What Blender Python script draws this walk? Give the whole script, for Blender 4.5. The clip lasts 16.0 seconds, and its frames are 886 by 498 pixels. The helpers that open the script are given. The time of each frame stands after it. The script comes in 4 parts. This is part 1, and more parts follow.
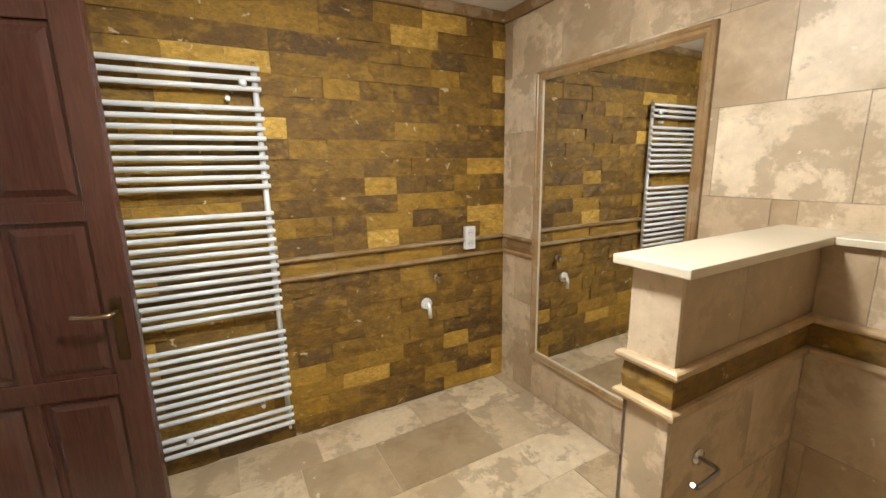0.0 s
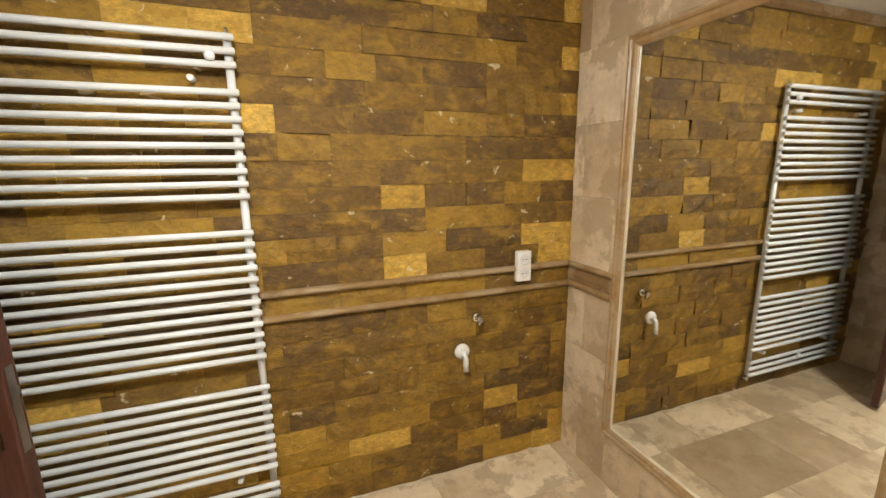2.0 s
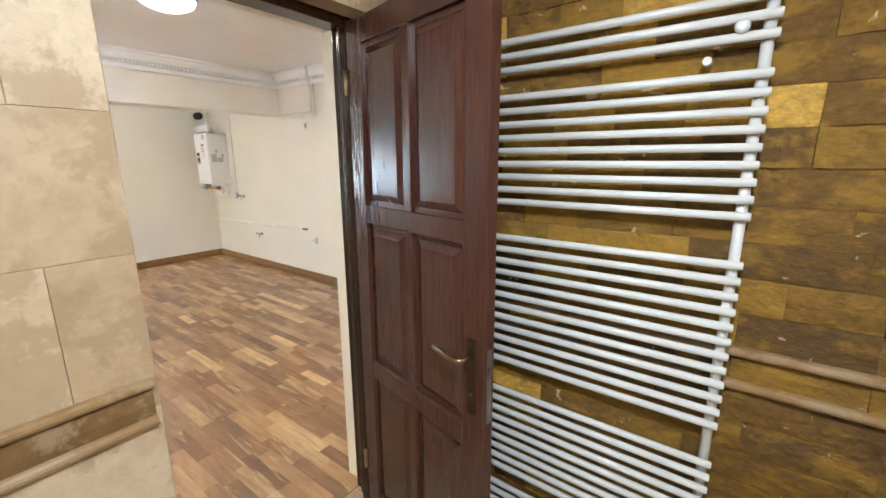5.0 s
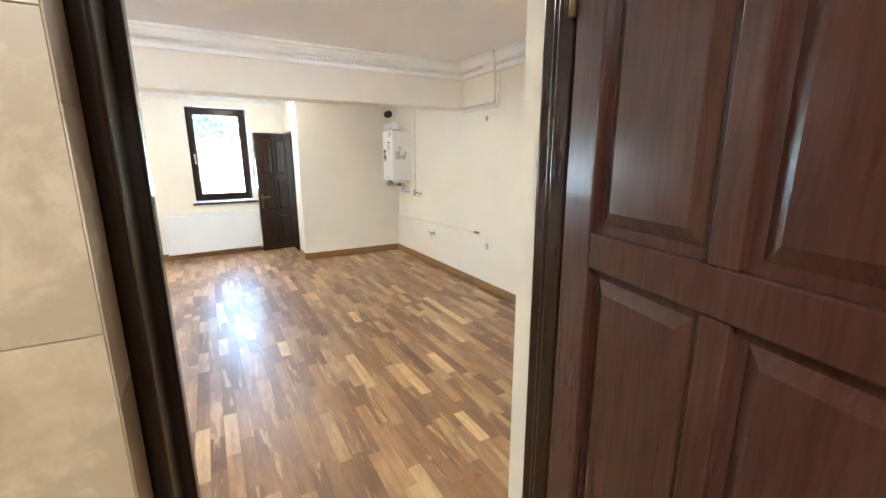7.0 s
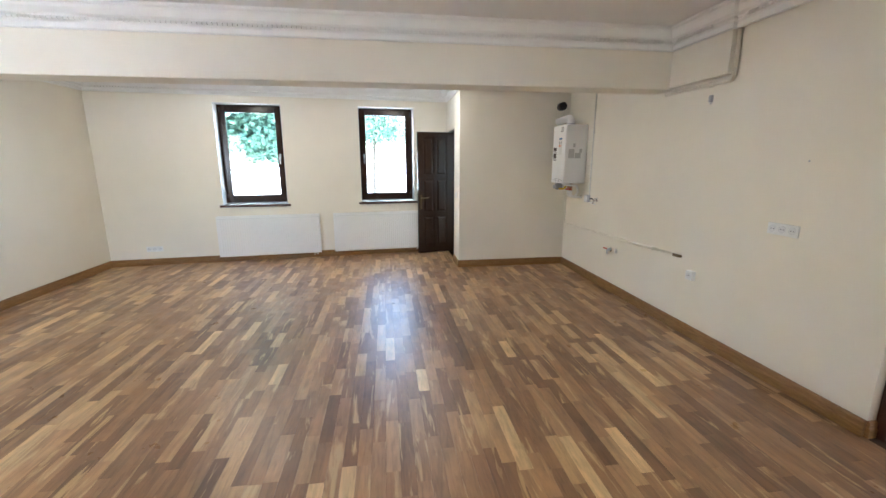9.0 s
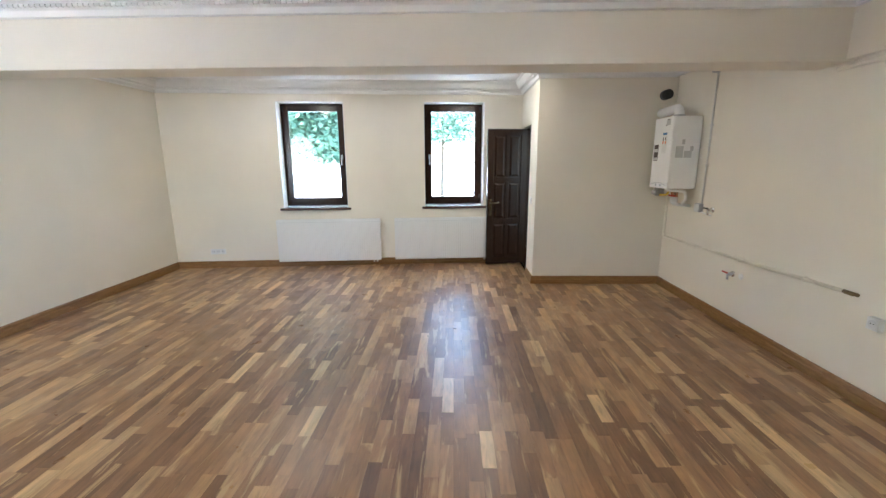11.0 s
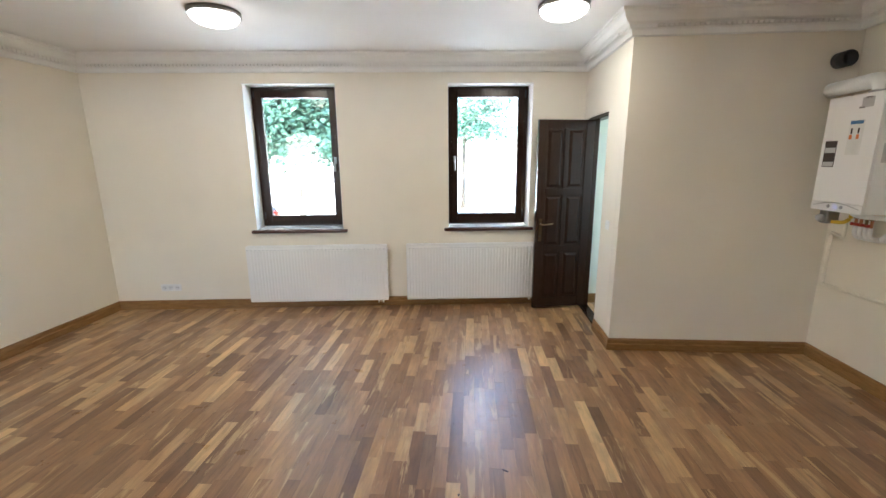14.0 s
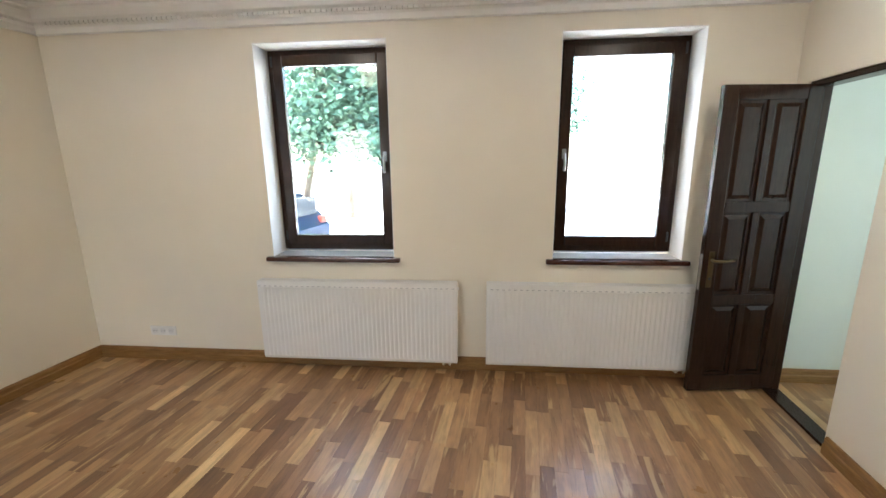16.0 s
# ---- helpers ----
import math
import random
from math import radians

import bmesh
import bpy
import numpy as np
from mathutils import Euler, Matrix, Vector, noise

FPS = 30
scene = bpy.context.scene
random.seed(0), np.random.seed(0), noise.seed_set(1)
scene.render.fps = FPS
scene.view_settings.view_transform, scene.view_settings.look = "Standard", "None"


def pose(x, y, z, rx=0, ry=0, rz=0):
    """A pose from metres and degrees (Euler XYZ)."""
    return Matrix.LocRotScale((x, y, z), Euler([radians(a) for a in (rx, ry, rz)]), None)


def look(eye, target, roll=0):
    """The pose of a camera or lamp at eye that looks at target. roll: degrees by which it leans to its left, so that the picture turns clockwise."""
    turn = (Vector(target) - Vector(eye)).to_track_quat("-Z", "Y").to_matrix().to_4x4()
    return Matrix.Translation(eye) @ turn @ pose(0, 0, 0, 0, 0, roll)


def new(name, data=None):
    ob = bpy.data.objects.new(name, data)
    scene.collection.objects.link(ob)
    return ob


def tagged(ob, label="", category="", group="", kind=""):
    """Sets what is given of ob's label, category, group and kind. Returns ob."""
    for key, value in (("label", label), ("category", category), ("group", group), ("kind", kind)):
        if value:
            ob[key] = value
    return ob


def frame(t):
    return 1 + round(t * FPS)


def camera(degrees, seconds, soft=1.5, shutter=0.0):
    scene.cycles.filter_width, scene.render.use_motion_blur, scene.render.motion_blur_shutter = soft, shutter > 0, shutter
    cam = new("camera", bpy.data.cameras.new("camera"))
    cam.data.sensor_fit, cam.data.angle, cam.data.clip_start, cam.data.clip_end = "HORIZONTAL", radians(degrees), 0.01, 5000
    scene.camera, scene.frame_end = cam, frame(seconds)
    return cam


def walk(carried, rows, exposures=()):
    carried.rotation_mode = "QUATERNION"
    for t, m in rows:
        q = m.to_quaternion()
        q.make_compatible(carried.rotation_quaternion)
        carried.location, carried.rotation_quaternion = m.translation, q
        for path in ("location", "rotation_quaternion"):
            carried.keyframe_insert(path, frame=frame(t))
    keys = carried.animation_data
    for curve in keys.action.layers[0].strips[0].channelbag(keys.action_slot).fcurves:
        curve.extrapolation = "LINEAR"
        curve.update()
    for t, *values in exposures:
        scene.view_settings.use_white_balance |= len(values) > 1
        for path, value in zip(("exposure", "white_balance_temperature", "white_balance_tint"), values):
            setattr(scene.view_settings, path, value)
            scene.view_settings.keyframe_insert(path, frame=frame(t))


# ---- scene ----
cam = camera(94.7, 16.0)
PATH = [
    (0, (0.896, 0.934, 1.554), (1.837, 2.652, 1.153), -1.0),
    (0.5, (0.993, 1.13, 1.549), (1.955, 2.836, 1.146), -1.0),
    (1, (1.15, 1.302, 1.565), (2.082, 3.025, 1.162), -0.9),
    (1.5, (1.244, 1.413, 1.573), (2.09, 3.18, 1.171), -0.8),
    (2, (1.289, 1.485, 1.567), (1.964, 3.326, 1.173), -0.7),
    (2.5, (1.283, 1.588, 1.569), (1.709, 3.505, 1.193), -0.6),
    (3, (1.305, 1.652, 1.599), (1.326, 3.613, 1.207), -0.2),
    (3.5, (1.25, 1.699, 1.61), (0.909, 3.63, 1.217), 0.1),
    (4, (1.225, 1.721, 1.624), (0.537, 3.555, 1.217), 0.3),
    (4.5, (1.201, 1.734, 1.629), (0.242, 3.439, 1.213), 0.2),
    (6.8, (0.566, 2.233, 1.604), (-1.088, 3.263, 1.155), -0.6),
    (7, (0.493, 2.254, 1.595), (-1.205, 3.217, 1.16), -0.1),
    (7.5, (0.312, 2.339, 1.593), (-1.487, 3.097, 1.157), -0.2),
    (8, (0.072, 2.404, 1.54), (-1.796, 2.978, 1.117), -0.1),
    (8.5, (-0.161, 2.428, 1.531), (-2.07, 2.85, 1.113), -0.0),
    (9, (-0.316, 2.441, 1.541), (-2.253, 2.71, 1.122), -0.1),
    (9.5, (-0.464, 2.471, 1.55), (-2.415, 2.602, 1.132), -0.1),
    (12, (-1.491, 2.478, 1.548), (-3.446, 2.389, 1.136), -0.4),
    (12.5, (-1.768, 2.492, 1.579), (-3.723, 2.383, 1.169), -0.4),
    (13, (-2.087, 2.428, 1.584), (-4.04, 2.315, 1.17), -0.5),
    (13.5, (-2.404, 2.353, 1.605), (-4.355, 2.233, 1.184), -0.5),
    (14, (-2.763, 2.298, 1.618), (-4.713, 2.158, 1.193), -0.5),
    (14.5, (-3.115, 2.201, 1.609), (-5.061, 2.022, 1.182), -0.5),
    (15, (-3.487, 2.067, 1.623), (-5.425, 1.833, 1.189), -0.6),
    (15.5, (-3.888, 1.958, 1.614), (-5.816, 1.656, 1.173), -0.7),
    (16, (-4.271, 1.819, 1.602), (-6.187, 1.443, 1.172), -0.7),
]
EXPO = [(0, 5.68, 6400, 10), (1.5, 5.75, 6700, 10), (3.0, 5.80, 6800, 10), (4.5, 5.58, 5950, 9), (7.0, 5.56, 5850, 7), (8.0, 5.1, 5900, 8), (8.5, 4.86, 5850, 8), (9.0, 4.80, 5800, 8), (12.5, 4.62, 5850, 9), (14.0, 4.60, 6150, 10), (16, 4.38, 6550, 11)]
walk(cam, [(t, look(eye, target, roll)) for t, eye, target, roll in PATH], EXPO)

# ---- world, sun, large lights ----
world = bpy.data.worlds.new("world")
scene.world = world
world.use_nodes = True
wn = world.node_tree
sky = wn.nodes.new("ShaderNodeTexSky")
sky.sky_type = "NISHITA"
sky.sun_disc = False
sky.dust_density, sky.ozone_density = 2.0, 0.3
SUN_EL, SUN_AZ = 54.0, 186.0
sky.sun_elevation, sky.sun_rotation = radians(SUN_EL), radians(SUN_AZ)
wn.links.new(sky.outputs[0], wn.nodes["Background"].inputs[0])
wn.nodes["Background"].inputs[1].default_value = 0.15
sun = bpy.data.lights.new("sun", "SUN")
sun.energy, sun.angle, sun.color = 4.2, radians(0.5), (1.0, 0.96, 0.89)
sd = Vector((math.sin(radians(SUN_AZ)) * math.cos(radians(SUN_EL)), math.cos(radians(SUN_AZ)) * math.cos(radians(SUN_EL)), math.sin(radians(SUN_EL))))
new("sun", sun).matrix_world = look(sd * 30, (0, 0, 0))

ROOM_LAMP, NEAR_LAMP, BATH_LAMP = (0.36, 0.10), (0.27, 0.01), (0.57, 0.60)
WARM, BATHWARM = (1.0, 0.88, 0.70), (1.0, 0.99, 0.94)


def globe_lamp(x, y, z, watts, colour):
    """Light of an opal dome: most of it falls from its underside, some leaves sideways."""
    li = bpy.data.lights.new("lamp_light", "AREA")
    li.shape, li.size, li.energy, li.color = "DISK", 0.26, watts[0], colour
    new("lamp_light", li).matrix_world = look((x, y, z - 0.125), (x, y, 0))
    li = bpy.data.lights.new("lamp_glow", "POINT")
    li.shadow_soft_size, li.energy, li.color = 0.09, watts[1], colour
    new("lamp_glow", li).matrix_world = pose(x, y, z - 0.22)


LAMPS = [(-5.85, 0.45), (-5.95, 2.93), (-2.05, 3.09)]
CEIL, BCEIL = 2.67, 2.5
for lx, ly in LAMPS:
    globe_lamp(lx, ly, CEIL, ROOM_LAMP if lx < -4 else NEAR_LAMP, WARM)
globe_lamp(1.2, 1.8, BCEIL, BATH_LAMP, BATHWARM)
# added fill for sky light in unseen, made-up openings: two neighbouring rooms, wall behind the walk
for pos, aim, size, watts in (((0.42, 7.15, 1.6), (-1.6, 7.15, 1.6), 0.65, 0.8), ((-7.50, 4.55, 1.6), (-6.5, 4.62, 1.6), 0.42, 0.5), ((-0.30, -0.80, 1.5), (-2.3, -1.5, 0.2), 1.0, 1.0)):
    li = bpy.data.lights.new("unseen_opening_light", "AREA")
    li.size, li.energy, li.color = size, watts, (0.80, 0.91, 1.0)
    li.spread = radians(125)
    new("unseen_opening_light", li).matrix_world = look(pos, aim)

# ---- materials ----


def mat(name, rough=0.6, metal=0.0):
    m = bpy.data.materials.new(name)
    m.use_nodes = True
    nt = m.node_tree
    b = nt.nodes["Principled BSDF"]
    b.inputs["Roughness"].default_value, b.inputs["Metallic"].default_value = rough, metal
    return m, nt, b


def node(nt, kind, **kw):
    n = nt.nodes.new(kind)
    for k, v in kw.items():
        n.inputs[k.replace("_", " ")].default_value = v
    return n


def coords(nt, scale=(1, 1, 1), which="Object", shift=None):
    tc = nt.nodes.new("ShaderNodeTexCoord")
    mp = nt.nodes.new("ShaderNodeMapping")
    mp.inputs["Scale"].default_value = scale
    nt.links.new(tc.outputs[which], mp.inputs["Vector"])
    if shift is not None:
        nt.links.new(shift, mp.inputs["Location"])
    return mp.outputs[0]


def ramp(nt, fac, stops):
    r = nt.nodes.new("ShaderNodeValToRGB")
    el = r.color_ramp.elements
    while len(el) < len(stops):
        el.new(0.5)
    for e, (p, c) in zip(el, stops):
        e.position, e.color = p, (*c, 1)
    nt.links.new(fac, r.inputs[0])
    return r.outputs[0]


def mix(nt, fac, a, b, mode="MIX"):
    m = nt.nodes.new("ShaderNodeMix")
    m.data_type, m.blend_type = "RGBA", mode
    for sock, val in ((m.inputs[0], fac), (m.inputs[6], a), (m.inputs[7], b)):
        if isinstance(val, (int, float)):
            sock.default_value = val
        elif isinstance(val, tuple):
            sock.default_value = (*val, 1)
        else:
            nt.links.new(val, sock)
    return m.outputs[2]


def bump(nt, b, height, strength=0.2, dist=0.01):
    n = nt.nodes.new("ShaderNodeBump")
    n.inputs["Strength"].default_value, n.inputs["Distance"].default_value = strength, dist
    nt.links.new(height, n.inputs["Height"])
    nt.links.new(n.outputs[0], b.inputs["Normal"])


def noise_tex(nt, vec, scale, detail=4.0, rough=0.55, distort=0.0):
    n = node(nt, "ShaderNodeTexNoise", Scale=scale, Detail=detail, Roughness=rough, Distortion=distort)
    nt.links.new(vec, n.inputs["Vector"])
    return n.outputs[0]


def painted(name, col, rough=0.6, var=0.06, grain=120.0, strength=0.06, patch=1.3):
    m, nt, b = mat(name, rough)
    v = coords(nt)
    big = noise_tex(nt, v, patch, 3)
    c = ramp(nt, big, [(0.3, tuple(x * (1 - var) for x in col)), (0.7, tuple(min(1, x * (1 + var)) for x in col))])
    nt.links.new(c, b.inputs["Base Color"])
    bump(nt, b, noise_tex(nt, v, grain, 3), strength, 0.004)
    return m


def object_random(nt):
    return nt.nodes.new("ShaderNodeObjectInfo").outputs["Random"]


def island_random(nt):
    return nt.nodes.new("ShaderNodeNewGeometry").outputs["Random Per Island"]


def vec_from(nt, rnd, k=37.0):
    mu = nt.nodes.new("ShaderNodeMath")
    mu.operation = "MULTIPLY"
    nt.links.new(rnd, mu.inputs[0])
    mu.inputs[1].default_value = k
    cb = nt.nodes.new("ShaderNodeCombineXYZ")
    for i in range(3):
        nt.links.new(mu.outputs[0], cb.inputs[i])
    return cb.outputs[0]


def stave_material(name, rnd_of):
    m, nt, b = mat(name, 0.3)
    rnd = rnd_of(nt)
    base = ramp(nt, rnd, [(0.0, (0.185, 0.088, 0.038)), (0.25, (0.265, 0.135, 0.058)), (0.60, (0.355, 0.192, 0.084)), (0.82, (0.455, 0.264, 0.120)), (0.93, (0.57, 0.365, 0.172)), (1.0, (0.74, 0.52, 0.265))])
    v = coords(nt, (1.6, 13, 13), "Object", vec_from(nt, rnd))
    grain = noise_tex(nt, v, 3.0, 7, 0.68, 0.5)
    g = ramp(nt, grain, [(0.28, (0.60, 0.58, 0.56)), (0.5, (0.95, 0.95, 0.94)), (0.72, (1.16, 1.15, 1.12))])
    c1 = mix(nt, 1.0, base, g, "MULTIPLY")
    tone = noise_tex(nt, coords(nt, (2.2, 5, 5), "Object", vec_from(nt, rnd, 53.0)), 1.5, 3, 0.5, 0.4)
    c1 = mix(nt, 1.0, c1, ramp(nt, tone, [(0.3, (0.78, 0.76, 0.74)), (0.7, (1.20, 1.18, 1.14))]), "MULTIPLY")
    sap = noise_tex(nt, coords(nt, (1.1, 9, 9), "Object", vec_from(nt, rnd, 91.0)), 1.5, 5, 0.6, 0.7)
    nt.links.new(mix(nt, ramp(nt, sap, [(0.58, (0, 0, 0)), (0.65, (0.85, 0.85, 0.85))]), c1, (0.56, 0.375, 0.18)), b.inputs["Base Color"])
    scuff = noise_tex(nt, coords(nt, (3, 3, 3)), 2.5, 6, 0.6)
    for sock, lo, hi, src in (("Roughness", 0.42, 0.58, scuff), ("Coat Roughness", 0.26, 0.44, scuff), ("Coat Weight", 0.7, 1.0, rnd)):
        rr = nt.nodes.new("ShaderNodeMapRange")
        rr.inputs["From Min"].default_value, rr.inputs["From Max"].default_value = (0.3, 0.7) if src is scuff else (0.0, 1.0)
        rr.inputs["To Min"].default_value, rr.inputs["To Max"].default_value = lo, hi
        nt.links.new(src, rr.inputs["Value"])
        nt.links.new(rr.outputs[0], b.inputs[sock])
    b.inputs["Specular IOR Level"].default_value = 0.35
    b.inputs["Coat IOR"].default_value = 1.53
    bump(nt, b, grain, 0.08, 0.002)
    return m


def wood(name, dark, light, rough=0.35, scale=(18, 18, 1.6), strength=0.12):
    m, nt, b = mat(name, rough)
    v = coords(nt, scale, "Object", vec_from(nt, object_random(nt), 11.0))
    g = noise_tex(nt, v, 3.0, 6, 0.6, 0.8)
    nt.links.new(ramp(nt, g, [(0.3, dark), (0.7, light)]), b.inputs["Base Color"])
    if strength > 0:
        bump(nt, b, g, strength, 0.002)
    return m


def slate_material():
    m, nt, b = mat("slate", 0.5)
    rnd = object_random(nt)
    base = ramp(nt, rnd, [(0.0, (0.105, 0.058, 0.014)), (0.22, (0.150, 0.082, 0.014)), (0.46, (0.190, 0.105, 0.013)), (0.66, (0.255, 0.148, 0.020)), (0.84, (0.37, 0.216, 0.025)), (1.0, (0.62, 0.40, 0.085))])
    v = coords(nt, (1, 1, 1.7), "Object", vec_from(nt, rnd))
    lay = noise_tex(nt, v, 17.0, 9, 0.72, 0.2)
    c1 = mix(nt, 1.0, base, ramp(nt, lay, [(0.28, (0.68, 0.65, 0.61)), (0.48, (0.98, 0.97, 0.94)), (0.72, (1.40, 1.34, 1.18))]), "MULTIPLY")
    fine = noise_tex(nt, v, 42.0, 6, 0.75, 0.3)
    c1 = mix(nt, 1.0, c1, ramp(nt, fine, [(0.32, (0.68, 0.66, 0.62)), (0.5, (1, 1, 1)), (0.68, (1.30, 1.28, 1.22))]), "MULTIPLY")
    gold = ramp(nt, noise_tex(nt, v, 8.0, 7, 0.66, 0.2), [(0.50, (0, 0, 0)), (0.62, (0.62, 0.62, 0.62))])
    c1 = mix(nt, gold, c1, (0.37, 0.212, 0.020))
    dark = ramp(nt, noise_tex(nt, coords(nt, (1, 1, 1.8), "Object", vec_from(nt, rnd, 71.0)), 5.5, 7, 0.7, 0.2), [(0.60, (0, 0, 0)), (0.66, (0.45, 0.45, 0.45))])
    c1 = mix(nt, dark, c1, (0.085, 0.047, 0.014))
    fleck = ramp(nt, noise_tex(nt, coords(nt, (1, 1, 1.4), "Object", vec_from(nt, rnd, 23.0)), 13.0, 5, 0.6, 0.5), [(0.655, (0, 0, 0)), (0.69, (0.85, 0.85, 0.85))])
    nt.links.new(mix(nt, fleck, c1, (0.66, 0.55, 0.36)), b.inputs["Base Color"])
    bump(nt, b, lay, 0.9, 0.014)
    return m


def travertine(name, stops, rough=0.32, blot=2.3):
    m, nt, b = mat(name, rough)
    rnd = object_random(nt)
    base = ramp(nt, rnd, stops)
    v = coords(nt, (1, 1, 1), "Object", vec_from(nt, rnd))
    cloud = ramp(nt, noise_tex(nt, v, blot, 7, 0.62, 0.25), [(0.28, (0.70, 0.63, 0.54)), (0.5, (0.97, 0.95, 0.92)), (0.72, (1.14, 1.14, 1.12))])
    c1 = mix(nt, 1.0, base, cloud, "MULTIPLY")
    fine = ramp(nt, noise_tex(nt, v, 26.0, 6, 0.7, 0.2), [(0.3, (0.88, 0.86, 0.83)), (0.7, (1.07, 1.07, 1.06))])
    c1 = mix(nt, 1.0, c1, fine, "MULTIPLY")
    patch = ramp(nt, noise_tex(nt, coords(nt, (1, 1, 1), "Object", vec_from(nt, rnd, 61.0)), 5.0, 9, 0.66, 0.15), [(0.50, (0, 0, 0)), (0.555, (0.72, 0.72, 0.72))])
    c1 = mix(nt, patch, c1, (0.37, 0.275, 0.17))
    spots = ramp(nt, noise_tex(nt, v, 13.0, 6, 0.7, 0.3), [(0.64, (0, 0, 0)), (0.72, (0.45, 0.45, 0.45))])
    c1 = mix(nt, spots, c1, (0.27, 0.205, 0.13))
    chips = ramp(nt, noise_tex(nt, coords(nt, (1, 1, 1), "Object", vec_from(nt, rnd, 17.0)), 16.0, 4, 0.6, 0.4), [(0.69, (0, 0, 0)), (0.72, (0.7, 0.7, 0.7))])
    nt.links.new(mix(nt, chips, c1, (0.74, 0.66, 0.53)), b.inputs["Base Color"])
    bump(nt, b, noise_tex(nt, v, 30.0, 6, 0.6), 0.08, 0.004)
    return m


def plain(name, col, rough=0.4, metal=0.0):
    m, nt, b = mat(name, rough, metal)
    v = coords(nt)
    c = ramp(nt, noise_tex(nt, v, 14.0, 4), [(0.3, tuple(x * 0.93 for x in col)), (0.7, tuple(min(1, x * 1.05) for x in col))])
    nt.links.new(c, b.inputs["Base Color"])
    return m


def glowing(name, col, strength):
    m, nt, b = mat(name, 0.4)
    b.inputs["Base Color"].default_value = (0.9, 0.9, 0.88, 1)
    b.inputs["Emission Color"].default_value = (*col, 1)
    b.inputs["Emission Strength"].default_value = strength
    return m


PLASTER = painted("cream_plaster", (0.81, 0.757, 0.648), 0.7, 0.03, 90.0, 0.05)
CEILING = painted("ceiling_white", (0.82, 0.81, 0.79), 0.75, 0.03, 90.0, 0.04)
CORNICE = painted("cornice_white", (0.84, 0.83, 0.80), 0.6, 0.03, 60.0, 0.05)
PALEWALL = painted("pale_green_wall", (0.74, 0.80, 0.74), 0.7, 0.03)
BLUEWALL = painted("pale_blue_wall", (0.72, 0.77, 0.80), 0.7, 0.03)
STAVE = stave_material("parquet_stave", object_random)
STAVES = stave_material("parquet_staves", island_random)
SUBFLOOR = plain("dark_subfloor", (0.05, 0.03, 0.018), 0.8)
OAK = wood("oak_skirting", (0.20, 0.098, 0.028), (0.31, 0.168, 0.055), 0.4, (3, 3, 22))
MAHOG = wood("mahogany_stain", (0.050, 0.0185, 0.0130), (0.078, 0.030, 0.0205), 0.24, (30, 30, 2.4), 0.0)
WENGE = wood("dark_walnut_stain", (0.020, 0.0085, 0.005), (0.034, 0.0155, 0.009), 0.22, (30, 30, 2.4), 0.0)
WENGE.node_tree.nodes["Principled BSDF"].inputs["Specular IOR Level"].default_value = 0.32
REDWOOD = wood("red_brown_frame", (0.034, 0.0105, 0.006), (0.055, 0.0165, 0.009), 0.35)
SLATE = slate_material()
GROUTDARK = plain("dark_mortar", (0.05, 0.033, 0.016), 0.9)
WALLTILE = travertine("wall_travertine", [(0, (0.44, 0.335, 0.215)), (0.3, (0.57, 0.46, 0.325)), (0.75, (0.69, 0.59, 0.45)), (1, (0.40, 0.30, 0.19))], 0.45, 3.4)
FLOORTILE = travertine("floor_travertine", [(0, (0.38, 0.29, 0.18)), (0.35, (0.60, 0.49, 0.335)), (0.75, (0.76, 0.66, 0.49)), (1, (0.44, 0.34, 0.225))], 0.35, 2.4)
GROUT = plain("beige_grout", (0.60, 0.50, 0.36), 0.85)
TRIMSTONE = travertine("moulding_stone", [(0, (0.26, 0.165, 0.075)), (1, (0.34, 0.22, 0.105))], 0.35, 9.0)
BANDSTONE = travertine("brown_band_stone", [(0, (0.17, 0.10, 0.042)), (1, (0.24, 0.15, 0.065))], 0.4, 11.0)
PARTTRIM = travertine("light_moulding_stone", [(0, (0.46, 0.33, 0.18)), (1, (0.54, 0.40, 0.23))], 0.35, 9.0)
CREAMSTONE = painted("cream_ledge_stone", (0.60, 0.53, 0.40), 0.35, 0.05, 70, 0.03, 3.0)
WHITE = painted("white_enamel", (0.88, 0.88, 0.87), 0.3, 0.01, 60, 0.01)
TOWELWHITE = painted("towel_radiator_enamel", (0.70, 0.73, 0.75), 0.3, 0.01, 60, 0.01)
RADWHITE = painted("radiator_enamel", (0.80, 0.80, 0.79), 0.35, 0.01, 60, 0.01)
WHITEPLASTIC = plain("white_plastic", (0.80, 0.80, 0.78), 0.35)
# white inserts made greyer: the shade of their recess is in the colour
INSERTGREY = plain("shaded_socket_insert", (0.72, 0.72, 0.72), 0.4)
DECK = plain("grey_sill_deck", (0.42, 0.43, 0.44), 0.25)
GREYPLASTIC = plain("grey_plastic", (0.45, 0.46, 0.48), 0.45)
DARKHOLE = plain("dark_hole", (0.015, 0.015, 0.015), 0.8)
BLACK = plain("black_plastic", (0.02, 0.02, 0.022), 0.5)
CHROME = plain("chrome", (0.75, 0.75, 0.76), 0.15, 1.0)
BRASS = plain("brass", (0.25, 0.18, 0.10), 0.35, 1.0)
STEEL = plain("satin_steel", (0.36, 0.36, 0.36), 0.35, 1.0)
COPPER = plain("copper", (0.55, 0.25, 0.14), 0.35, 1.0)
REDPLASTIC = plain("red_plastic", (0.5, 0.05, 0.03), 0.4)
YELLOW = plain("yellow_paint", (0.75, 0.50, 0.04), 0.4)
CONDUIT = plain("grey_conduit", (0.66, 0.64, 0.60), 0.5)
BRONZE = plain("dark_bronze", (0.11, 0.07, 0.035), 0.4, 1.0)
